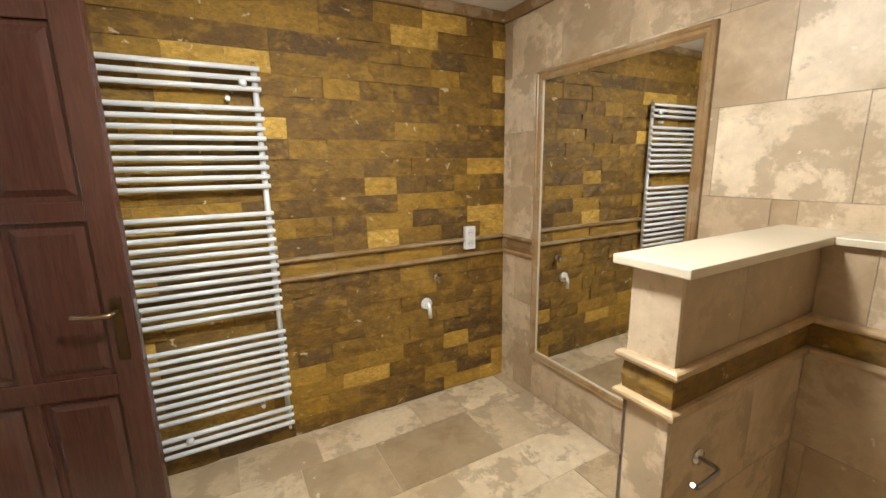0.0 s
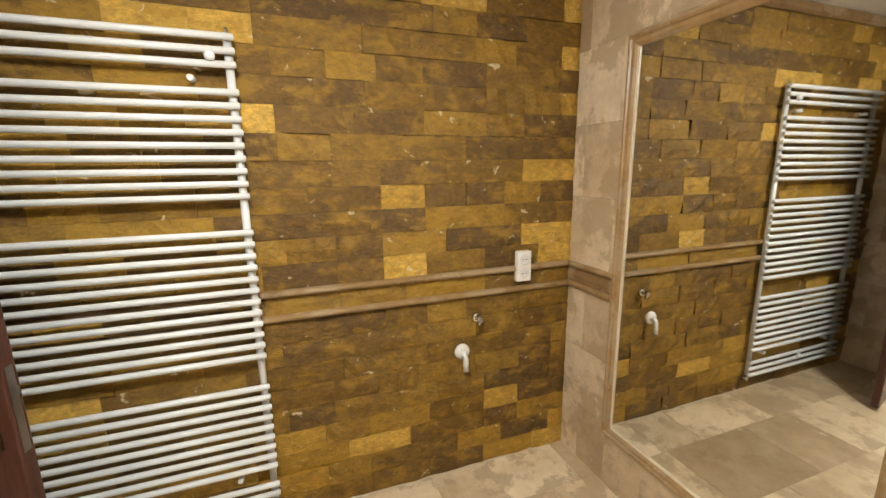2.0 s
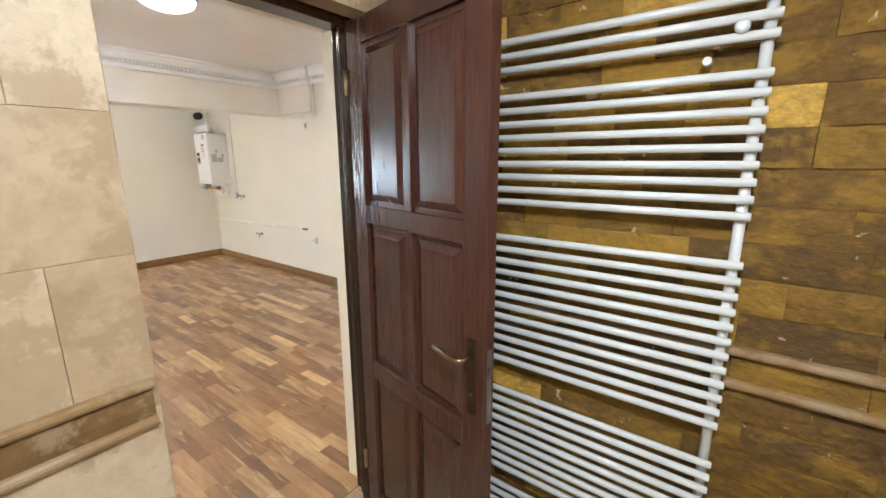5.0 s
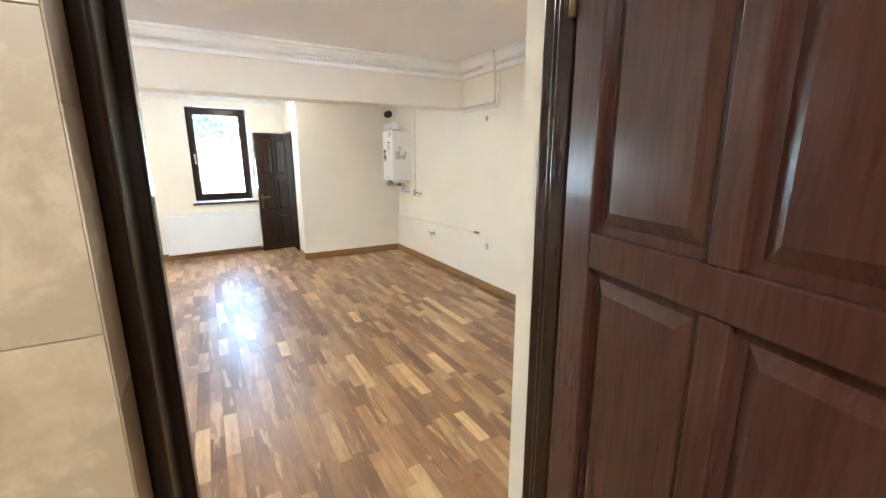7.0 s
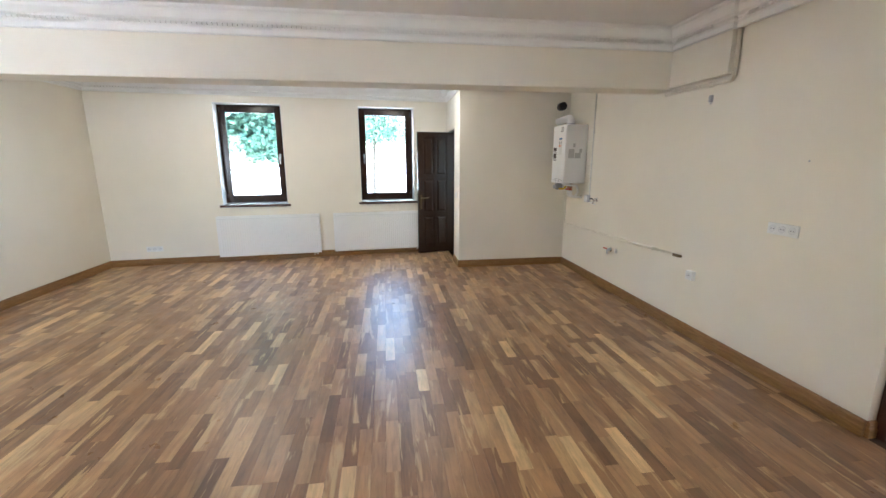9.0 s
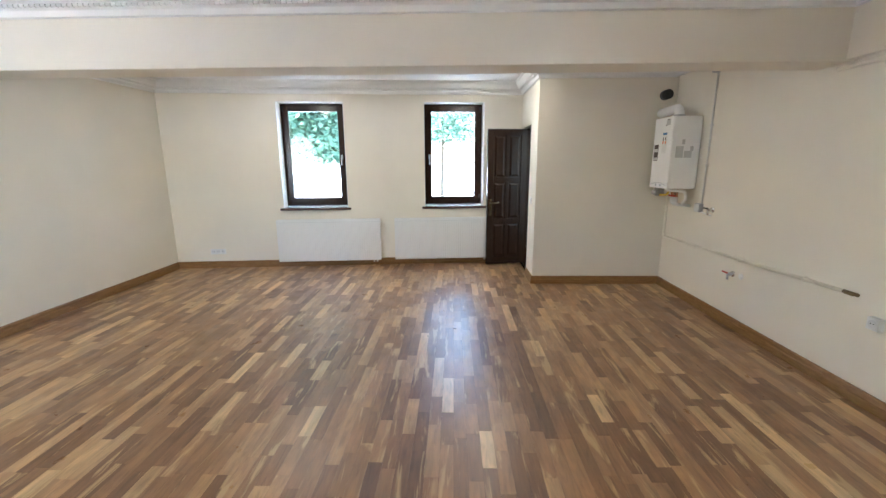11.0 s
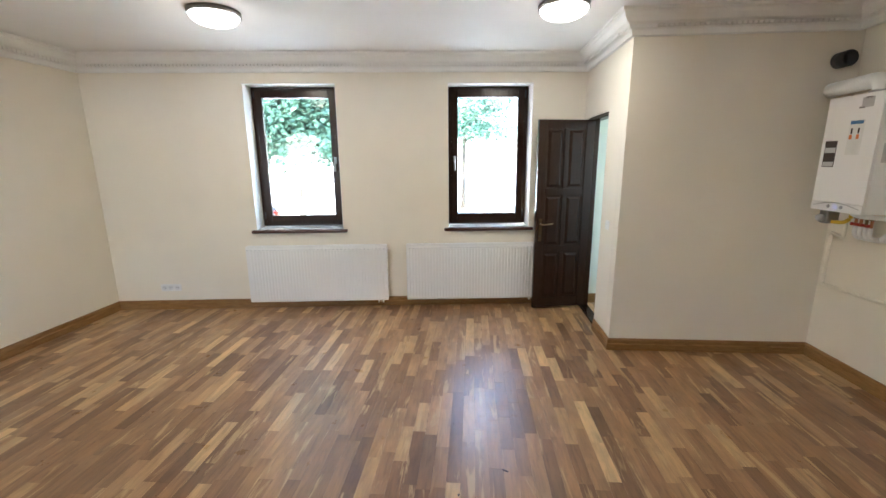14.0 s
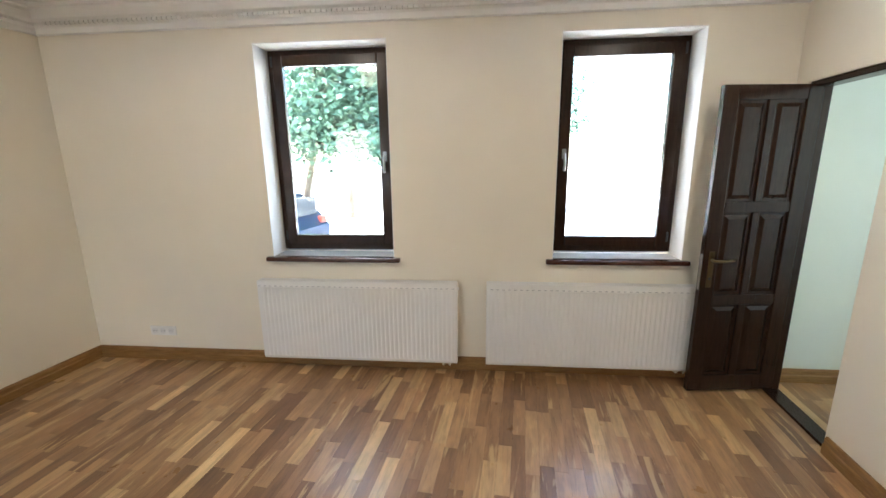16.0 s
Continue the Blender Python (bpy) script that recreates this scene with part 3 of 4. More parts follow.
FT = DB[2]
door_frame("door_frame_1", [
    ("jamb", ((-0.285, -0.235, 2.962, 3.002, 0, FT), (-0.237, -0.19, 2.945, 3.002, 0, FT), (-0.192, -0.145, 2.915, 3.002, 0, FT))),
    ("jamb", ((-0.29, -0.245, 2.135, 2.178, 0, FT), (-0.247, -0.14, 2.135, 2.160, 0, FT))),
    ("head", ((-0.285, -0.235, 2.178, 2.962, FT - 0.02, FT + 0.002), (-0.237, -0.15, 2.160, 2.915, FT - 0.035, FT + 0.002))),
], WENGE, "dark walnut-stained bathroom door frame")
door_frame("door_frame_2", [
    ("jamb", ((D2[1] - 0.012, D2[1], YP + 0.03, YP + 0.115, 0, D2[2]),)),
    ("jamb", ((D2[0], D2[0] + 0.035, YP + 0.012, YP + 0.115, 0, D2[2]),)),
    ("head", ((D2[0] + 0.035, D2[1] - 0.035, YP + 0.012, YP + 0.115, D2[2] - 0.035, D2[2]),)),
    ("threshold", ((D2[0] + 0.035, D2[1] - 0.035, YP + 0.012, YP + 0.115, -0.002, 0.016),)),
], WENGE, "dark brown closet door frame")
door_frame("door_frame_3", [
    ("jamb", ((D3[0], D3[0] + 0.06, YN + 0.055, YN + 0.21, 0, D3[2]),)),
    ("jamb", ((D3[1] - 0.06, D3[1], YN + 0.055, YN + 0.21, 0, D3[2]),)),
    ("head", ((D3[0] + 0.06, D3[1] - 0.06, YN + 0.055, YN + 0.21, D3[2] - 0.06, D3[2]),)),
    ("threshold", ((D3[0] + 0.06, D3[1] - 0.06, YN + 0.055, YN + 0.21, -0.002, 0.014),)),
], REDWOOD, "reddish brown door frame to the next room")

# ---- panel radiators ----


def radiator(name, y0, y1):
    w, z0, h, dep = (y1 - y0) * WK, 0.09, 0.63, 0.10
    r = thing(name, M_WEST @ pose(-y1 * WK, 0, z0), "white steel panel radiator hung under the window", "radiator", "radiators under the windows")
    for nm, yy in (("front_panel", dep), ("back_panel", 0.035)):
        bm = bmesh.new()
        cols = [0, 0.015]
        x = 0.015
        while x < w - 0.04:
            cols += [x + 0.008, x + 0.012, x + 0.0255, x + 0.0295]
            x += 0.0333
        cols += [w - 0.015, w]
        prev = None
        for i, cx in enumerate(cols):
            groove = 2 < i < len(cols) - 2 and (i - 2) % 4 in (1, 2)
            yo = yy - (0.0025 if groove else 0.0)
            cur = []
            for j, zz in enumerate((0.0, 0.018, 0.04, h - 0.065, h - 0.045, h)):
                yj = yo if 2 <= j <= 3 else yy
                if j in (0, 5):
                    yj = yy - 0.006
                cur.append(bm.verts.new((min(cx, w), yj, zz)))
            if prev:
                for k in range(5):
                    bm.faces.new((prev[k], cur[k], cur[k + 1], prev[k + 1]))
            prev = cur
        rim = [e for e in bm.edges if e.is_boundary]
        out = bmesh.ops.extrude_edge_only(bm, edges=rim)["geom"]
        for v in out:
            if isinstance(v, bmesh.types.BMVert):
                v.co.y = yy - 0.014
        bmesh.ops.holes_fill(bm, edges=[e for e in bm.edges if e.is_boundary], sides=0)
        part(nm, bm, RADWHITE, r)
    for a in (0, w - 0.004):
        part("side_cover", boxes((a - 0.002, a + 0.006, 0.03, dep - 0.002, 0.01, h - 0.004), bevel=0.001), RADWHITE, r)
    bm = bmesh.new()
    n = int(w / 0.025)
    for i in range(n):
        box(bm, 0.008 + i * (w - 0.016) / n, 0.008 + i * (w - 0.016) / n + 0.012, 0.038, dep - 0.004, h - 0.004, h)
    box(bm, 0.004, w - 0.004, 0.034, 0.042, h - 0.006, h + 0.001)
    box(bm, 0.004, w - 0.004, dep - 0.012, dep - 0.003, h - 0.006, h + 0.001)
    box(bm, 0.004, w - 0.004, 0.062, 0.070, h - 0.006, h + 0.001)
    part("top_grille", bm, RADWHITE, r, "slotted top grille")
    bm = bmesh.new()
    for i in range(int(w / 0.042)):
        box(bm, 0.02 + i * 0.042, 0.038 + i * 0.042, dep - 0.001, dep + 0.0006, h - 0.042, h - 0.037)
    tagged(part("slot_row", bm, GREYPLASTIC, r, "row of small dashes under the top edge"), kind="stuff")
    for x in (0.15, w - 0.15):
        part("bracket", boxes((x - 0.015, x + 0.015, 0.002, 0.04, 0.08, h - 0.08)), RADWHITE, r)
    part("bleed_valve", tube_bm([(-0.014, 0.06, h - 0.05), (0.0, 0.06, h - 0.05)], 0.011), RADWHITE, r)
    for x in (0.06, 0.11):
        part("supply_pipe", tube_bm(bent([(x, 0.06, 0.01), (x, 0.06, -0.035), (x, 0.0, -0.035)], 0.015), 0.008), PIPECREAM, r)
    part("valve", tube_bm([(0.085, 0.06, 0.005), (0.085, 0.06, -0.03)], 0.018), CHROME, r)


radiator("panel_radiator", -0.15, 1.36)
radiator("panel_radiator", 1.575, 3.06)

# ---- sockets and switches ----


def socket_box(name, m, n, label, gang=0.071, holes=True, vertical=False, h=0.08, surface=0.010):
    """A row of n inserts in one white frame; m: centre on the wall, y out of it."""
    s = thing(name, m, label, "socket" if holes else "switch")
    w = gang * n + 0.010
    if vertical:
        part("frame_plate", boxes((-h / 2, h / 2, 0, surface, -w / 2, w / 2), bevel=0.003), WHITEPLASTIC, s)
    else:
        part("frame_plate", boxes((-w / 2, w / 2, 0, surface, -h / 2, h / 2), bevel=0.003), WHITEPLASTIC, s)
    for i in range(n):
        o = (i - (n - 1) / 2) * gang
        at = pose(0, surface, o) if vertical else pose(o, surface, 0)
        if holes:
            ins = part("insert", lathe([(0.026, -0.004), (0.026, 0.003), (0.022, 0.003), (0.020, 0.0008)], 20, "Y"), INSERTGREY, s, "round earthed insert", at)
            for dx in (-0.0095, 0.0095):
                part("pin_hole", tube_bm([(dx, 0.0004, 0), (dx, 0.0018, 0)], 0.0030, 8), DARKHOLE, ins)
        else:
            part("rocker", boxes((-0.026, 0.026, 0, 0.006, -0.027, 0.027), bevel=0.003), WHITEPLASTIC, s, "", at)
    return s


socket_box("wall_socket", M_WEST @ pose(1.055 * WK, 0, 0.25), 3, "white triple wall socket low on cream plaster")
socket_box("wall_socket", M_NORTH @ pose(2.70, 0, 1.085), 3, "white triple wall socket at worktop height on cream plaster")
socket_box("wall_socket", M_NORTH @ pose(3.455, 0, 0.555), 1, "white single surface-mounted wall socket", 0.07, True, True, 0.075, 0.04)
socket_box("light_switch", M_PIER_S @ pose(6.40, 0, 1.05), 1, "white light switch beside the closet doorway", holes=False)
socket_box("wall_socket", M_SLATE @ pose(-2.348, 0.008, 1.077), 2, "white double socket upright on the slate wall", 0.071, True, True, 0.078, 0.030)

# ---- ceiling lamps ----


def dome_lamp(x, y, z, r=0.165):
    l = thing("ceiling_lamp", pose(x, y, z), "round white opal glass ceiling lamp, lit", "ceiling lamp", "ceiling lamps")
    part("base", lathe([(r + 0.012, 0), (r + 0.012, -0.028), (r - 0.004, -0.032), (r - 0.01, -0.01)], 40), STEEL, l, "brushed metal rim")
    prof = [(r * math.cos(a), -0.03 - 0.07 * math.sin(a)) for a in [i * math.pi / 2 / 9 for i in range(10)]]
    part("shade", lathe([(r - 0.01, -0.024)] + prof, 40), LAMPGLASS, l, "glowing opal glass dome")


for lx, ly in LAMPS:
    dome_lamp(lx, ly, CEIL)
dome_lamp(1.2, 1.8, BCEIL)

# ---- boiler and pipework on the kitchen wall ----
BMX = -5.945                       # front corner nearest the closet wall
BW, BD, BZ0, BZ1 = 0.40, YN - 4.785 - 0.012, 1.25, 2.01
boiler = thing("gas_boiler", pose(BMX, 4.785, BZ0), "white wall-hung gas boiler with stickers and a blue display", "boiler")
BH = BZ1 - BZ0
part("casing", boxes((0, BW, 0.012, BD, 0.0, BH), bevel=0.008), WHITE, boiler, "white enamelled steel casing")
part("front_cover", boxes((-0.001, BW + 0.001, 0, 0.012, 0.06, BH + 0.001), bevel=0.005), WHITE, boiler)
part("control_strip", boxes((-0.001, BW + 0.001, -0.002, 0.012, 0.0, 0.058), bevel=0.004), WHITE, boiler)
bm = bmesh.new()
prev = None
for i in range(13):
    x = 0.02 + i * (BW - 0.04) / 12
    z = 0.028 + 0.03 * math.sin(math.pi * i / 12)
    cur = [bm.verts.new((x, -0.0032, z)), bm.verts.new((x, -0.0032, z + 0.005))]
    if prev:
        bm.faces.new((prev[0], cur[0], cur[1], prev[1]))
    prev = cur
bmesh.ops.solidify(bm, geom=list(bm.faces), thickness=0.001)
part("trim_line", bm, LABELGREY, boiler, "thin grey arc over the controls")
disp = part("display", boxes((BW / 2 - 0.02, BW / 2 + 0.02, -0.0045, -0.002, 0.018, 0.046)), DISPLAY, boiler, "small lit blue display")
for x in (BW / 2 - 0.05, BW / 2 + 0.05):
    part("knob", lathe([(0.012, 0.0), (0.012, 0.006), (0.009, 0.008)], 16, "-Y"), GREYPLASTIC, boiler, "", pose(x, 0.0, 0.033))
for nm, mt, x0, x1, z0, z1 in (("sticker", LABELDARK, 0.03, 0.125, 0.30, 0.475), ("sticker", LABELGREY, 0.035, 0.12, 0.395, 0.43), ("sticker", LABELGREY, 0.035, 0.12, 0.305, 0.335),
                              ("sticker", WHITEPLASTIC, 0.195, 0.30, 0.38, 0.60), ("sticker", LABELBLUE, 0.20, 0.29, 0.575, 0.597), ("sticker", LABELORANGE, 0.205, 0.225, 0.48, 0.51),
                              ("sticker", LABELORANGE, 0.255, 0.275, 0.48, 0.51), ("sticker", LABELDARK, 0.21, 0.222, 0.515, 0.55), ("sticker", LABELDARK, 0.26, 0.272, 0.515, 0.55),
                              ("sticker", LABELGREY, 0.255, 0.335, 0.675, 0.735), ("sticker", LABELDARK, 0.24, 0.28, 0.672, 0.68), ("sticker", LABELDARK, 0.275, 0.32, 0.728, 0.738)):
    k = 0.0006 if (x1 - x0) > 0.09 or z1 - z0 > 0.1 else 0.0014
    part(nm, boxes((x0, x1, -k, 0.002, z0, z1)), mt, boiler)
for y0, y1, z0, z1 in ((0.05, 0.13, 0.33, 0.45), (0.14, 0.22, 0.33, 0.40), (0.20, 0.235, 0.40, 0.45), (0.11, 0.14, 0.47, 0.52)):
    part("sticker", boxes((BW - 0.001, BW + 0.0008, y0, y1, z0, z1)), LABELGREY, boiler, "grey printed rating label")
part("flue", tube_bm(bent([(0.20, 0.15, BH - 0.01), (0.20, 0.15, BH + 0.10), (-0.235, 0.15, BH + 0.085)], 0.07, 8), 0.05, 20), WHITE, boiler, "white flue pipe bent into the wall")
part("flue_collar", lathe([(0.062, 0), (0.062, 0.025), (0.052, 0.03)], 24), GREYPLASTIC, boiler, "", pose(0.20, 0.15, BH))
part("valve_block", boxes((0.03, 0.10, 0.04, 0.13, -0.10, -0.0), bevel=0.012), STEEL, boiler, "grey metal valve block")
part("valve_cap", lathe([(0.024, 0.0), (0.026, 0.02), (0.020, 0.034), (0.006, 0.036)], 18, "-Y"), GREYPLASTIC, boiler, "", pose(0.065, 0.04, -0.06))
part("gas_tail", tube_bm(bent([(0.10, 0.075, -0.085), (0.145, 0.13, -0.085), (0.165, 0.15, -0.05), (0.165, 0.15, 0.0)], 0.02), 0.013), YELLOW, boiler, "yellow gas connection")
for i, (x, mt) in enumerate(((0.185, COPPER), (0.222, COPPER), (0.262, BRASS), (0.300, COPPER))):
    part("connection_pipe", tube_bm([(x, 0.17, 0.0), (x, 0.17, -0.105)], 0.009), mt, boiler)
    part("nut", lathe([(0.015, -0.05), (0.015, -0.028)], 6), BRASS, boiler, "", pose(x, 0.17, 0))
    part("tap_lever", boxes((x - 0.012, x + 0.012, 0.140, 0.154, -0.096, -0.076), bevel=0.003), REDPLASTIC, boiler)
    part("tail_sleeve", tube_bm(bent([(x, 0.17, -0.10), (x, 0.17, -0.165), (x, 0.21, -0.19), (x, BD, -0.19)], 0.025), 0.0125), WHITEPLASTIC, boiler, "white plastic pipe sleeve")
part("hose", tube_bm(bent([(0.28, 0.05, 0.0), (0.31, 0.055, -0.018), (0.375, 0.21, -0.03), (0.38, 0.23, -0.12), (0.345, 0.20, -0.17), (0.33, BD, -0.19)], 0.03, 6), 0.016, 12), WHITEPLASTIC, boiler, "white drain hose")

hole = thing("flue_opening", pose(XP, 4.95, 2.30, 0, 90, 0), "open black duct end in the wall above the boiler", "duct")
part("rim", lathe([(0.055, 0), (0.055, 0.10), (0.046, 0.10), (0.046, 0.02)], 24), BLACK, hole)


def pipe_run(name, pts, r, mt, label, clips=(), radius=0.03):
    p0 = Vector(pts[0])
    t = thing(name, Matrix.Translation(p0), label, "pipe")
    part("pipe", tube_bm(bent([Vector(p) - p0 for p in pts], radius, 5), r, 12), mt, t)
    for c in clips:
        c = Vector(c) - p0
        part("clip", boxes((c.x - 0.009, c.x + 0.009, c.y - r - 0.003, c.y + 0.024, c.z - r - 0.003, c.z + r + 0.003), bevel=0.002), mt, t)
    return t


run = pipe_run("gas_pipe", [(-5.83, 4.95, 1.16), (-5.83, 4.95, 1.05), (-6.08, 5.075, 1.05), (-6.08, 5.075, 0.635), (-3.66, 5.075, 0.693)], 0.013, PIPECREAM, "cream painted gas pipe along the kitchen wall", [(-5.4, 5.075, 0.651), (-4.7, 5.075, 0.668), (-4.0, 5.075, 0.685)])
part("stop_valve", tube_bm([(2.14, 0.125, -0.4672), (2.24, 0.125, -0.465)], [0.014, 0.012]), BRASS, run, "brass end valve")
part("valve_lever", boxes((2.17, 2.23, 0.10, 0.106, -0.475, -0.457), bevel=0.002), BRASS, run)
pipe_run("gas_pipe", [(-3.268, 5.072, CEIL - 0.10), (-3.268, 5.072, 2.145), (-3.99, 5.072, 2.150), (-4.05, 5.085, 2.150)], 0.016, PIPECREAM, "cream painted pipe running under the beam", [(-3.5, 5.072, 2.147)])
con = pipe_run("cable_conduit", [(-5.39, 5.088, CEIL - 0.17), (-5.39, 5.088, 1.10)], 0.008, CONDUIT, "pale grey plastic cable conduit down the wall", [(-5.39, 5.088, 1.9), (-5.39, 5.088, 1.5)])
part("top_sleeve", boxes((-0.032, 0.032, -0.05, 0.012, -0.10, 0.0), bevel=0.012), GREYPLASTIC, con, "grey plastic sleeve under the cornice")
part("elbow_box", boxes((-0.025, 0.025, -0.03, 0.012, -0.04, 0.02), bevel=0.005), WHITEPLASTIC, con)
jb = thing("junction_box", pose(-5.42, YN, 1.06), "grey plastic junction box below the boiler", "junction box")
part("body", boxes((-0.045, 0.045, -0.045, 0, -0.045, 0.045), bevel=0.006), GREYPLASTIC, jb)
part("lid", boxes((-0.041, 0.041, -0.051, -0.044, -0.041, 0.041), bevel=0.003), WHITEPLASTIC, jb)
pipe_run("cable_trunking", [(-5.42, 5.09, 1.02), (-5.22, 5.09, 1.00)], 0.008, WHITEPLASTIC, "short white trunking below the boiler")


def wall_tap(x, z, label, mt, lever):
    t = thing("water_valve", pose(x, YN, z), label, "valve")
    part("rosette", lathe([(0.028, -0.002), (0.026, 0.008), (0.012, 0.01)], 20, "-Y"), CHROME, t)
    part("valve_body", tube_bm([(0, 0, 0), (0, -0.03, 0), (0, -0.055, 0)], [0.012, 0.017, 0.013]), mt, t)
    part("spout", tube_bm(bent([(0, -0.045, 0), (0.0, -0.05, -0.02), (0.01, -0.055, -0.05)], 0.01), 0.010), mt, t)
    part("lever", boxes((-0.065, 0.012, -0.068, -0.056, 0.006, 0.02), bevel=0.003), lever, t)


wall_tap(-5.21, 1.06, "chrome water valve on the kitchen wall", CHROME, BLACK)
wall_tap(-4.79, 0.505, "chrome water valve with a red lever on the wall", GREYPLASTIC, REDPLASTIC)
cap = thing("pipe_cap", pose(-4.68, YN, 0.51), "small round white cap on the wall", "cap")
part("disc", lathe([(0.03, -0.002), (0.028, 0.006), (0.01, 0.009)], 20, "-Y"), WHITEPLASTIC, cap)
hk = thing("wall_hook", pose(-3.49, YN, 2.04), "small grey sensor capsule on the wall", "sensor")
part("body", boxes((-0.016, 0.016, -0.022, 0, -0.03, 0.025), bevel=0.006), GREYPLASTIC, hk)
part("tip", lathe([(0.012, 0), (0.010, -0.012), (0.004, -0.016)], 14), WHITEPLASTIC, hk, "", pose(0, -0.011, -0.03))
nl = thing("wall_plug", pose(-2.61, YN, 1.54), "tiny grey wall plug in the plaster", "wall plug")
part("plug", lathe([(0.006, -0.002), (0.005, 0.004)], 12, "-Y"), GREYPLASTIC, nl)

# ---- towel radiator ----
TX0, TX1, TZ0, TZ1, TY = 0.20, 1.122, 0.136, 2.02, 3.195
tr = thing("towel_radiator", pose(TX0, TY, TZ0), "tall white tubular towel radiator on the slate wall", "towel radiator")
TW, TH = TX1 - TX0, TZ1 - TZ0
for x in (0.004, TW - 0.004):
    part("upright", tube_bm([(x, 0.012, -0.012), (x, 0.012, TH + 0.012)], 0.0145, 14), TOWELWHITE, tr)
step = TH / 41
k = 0
for count, gap in ((3, 2), (9, 3), (12, 3), (9, 2), (3, 0)):
    for i in range(count):
        z = TH - k * step
        part("rung", tube_bm([(-0.020, -0.012, z), (-0.017, -0.012, z), (TW + 0.017, -0.012, z), (TW + 0.020, -0.012, z)], [0.008, 0.0122, 0.0122, 0.008], 10), TOWELWHITE, tr)
        k += 1
    k += gap - 1
for x in (0.10, TW - 0.13):
    for z in (TH - 3 * step, 3 * step):
        part("bracket", tube_bm([(x, -0.006, z), (x, 0.05, z)], 0.011), TOWELWHITE, tr)
part("knob", lathe([(0.016, 0.0), (0.018, 0.012), (0.014, 0.02), (0.006, 0.022)], 16, "-Y"), TOWELWHITE, tr, "", pose(TW - 0.06, -0.016, TH - step * 1.5))
part("knob", lathe([(0.016, 0.0), (0.018, 0.012), (0.014, 0.02), (0.006, 0.022)], 16, "-Y"), TOWELWHITE, tr, "", pose(0.44, -0.016, step * 1.5))
part("air_vent", tube_bm([(TW - 0.004, 0.012, TH + 0.01), (TW - 0.004, 0.012, TH + 0.035)], [0.009, 0.006]), CHROME, tr)
part("supply_valve", tube_bm([(TW - 0.004, 0.012, -0.05), (TW - 0.004, 0.012, -0.01)], 0.011), CHROME, tr)
part("supply_pipe", tube_bm(bent([(TW - 0.004, 0.012, -0.04), (TW - 0.004, 0.06, -0.04)], 0.02), 0.008), CHROME, tr)

# ---- wall fittings on the slate ----
wv = thing("washer_outlet", pose(2.024, YB, 0.655), "white plastic drain outlet on the slate wall", "outlet")
part("rosette", lathe([(0.040, -0.006), (0.038, 0.012), (0.022, 0.016)], 24, "-Y"), WHITEPLASTIC, wv, "", pose(0, 0, 0.01))
part("spout", tube_bm(bent([(0, 0.0, 0.01), (0, -0.045, 0.008), (0.004, -0.05, -0.075)], 0.025, 5), 0.014, 12), WHITEPLASTIC, wv)
wt = thing("water_valve", pose(2.105, YB, 0.832), "small chrome washing machine tap on the slate wall", "valve")
part("rosette", lathe([(0.024, -0.006), (0.022, 0.008), (0.012, 0.01)], 18, "-Y"), CHROME, wt)
part("valve_body", tube_bm([(0, 0, 0), (0, -0.05, 0)], [0.010, 0.012]), CHROME, wt)
part("spout", tube_bm([(0, -0.035, 0), (0, -0.035, -0.03)], 0.009), CHROME, wt)
part("knob", boxes((-0.014, 0.014, -0.042, -0.03, 0.014, 0.028), bevel=0.003), BRASS, wt)

# ---- mirror ----
MY0, MY1, MZ0, MZ1 = 1.90, 2.905, 0.28, 2.08
FWD = 0.052
mr = thing("wall_mirror", M_MIRROR @ pose(MY0, 0, MZ0), "tall wall mirror in a brown stone moulding frame", "mirror")
mw, mh = MY1 - MY0, MZ1 - MZ0
part("mirror_glass", boxes((FWD - 0.01, mw - FWD + 0.01, 0.001, 0.008, FWD - 0.01, mh - FWD + 0.01)), MIRROR, mr, "silvered mirror glass")


def moulding(length):
    """A moulding along x, its outer edge on z = 0."""
    bm = bmesh.new()
    prof = [(0, 0), (0.020, 0), (0.026, 0.008), (0.026, 0.016), (0.020, 0.022), (0.020, 0.036), (0.015, 0.045), (0.010, FWD), (0, FWD)]
    rows = []
    for x in (0, length):
        rows.append([bm.verts.new((x + (z if x == 0 else -z), y, z)) for y, z in prof])
    kk = len(prof)
    for j in range(kk):
        bm.faces.new((rows[0][j], rows[1][j], rows[1][(j + 1) % kk], rows[0][(j + 1) % kk]))
    bm.faces.new(rows[0])
    bm.faces.new(rows[1][::-1])
    return bm


part("frame_bar", moulding(mw), TRIMSTONE, mr)
part("frame_bar", moulding(mw), TRIMSTONE, mr, "", pose(mw, 0, mh, 0, 180, 0))
part("frame_bar", moulding(mh), TRIMSTONE, mr, "", pose(0, 0, mh, 0, 90, 0))
part("frame_bar", moulding(mh), TRIMSTONE, mr, "", pose(mw, 0, 0, 0, -90, 0))
# pale strips: light caught in the gap beside the glass, put in as colour
part("glint_strip", boxes((FWD, mw - FWD, 0.008, 0.014, FWD - 0.004, FWD + 0.005)), CREAMSTONE, mr, "pale strip standing in for light caught in the gap along the glass")
for a, b, c, d in ((FWD - 0.004, FWD + 0.005, FWD + 0.005, mh - FWD),):
    part("glint_strip", boxes((mw - b, mw - a, 0.008, 0.013, c, d)), CREAMSTONE, mr, "pale strip standing in for light caught in the gap along the glass")

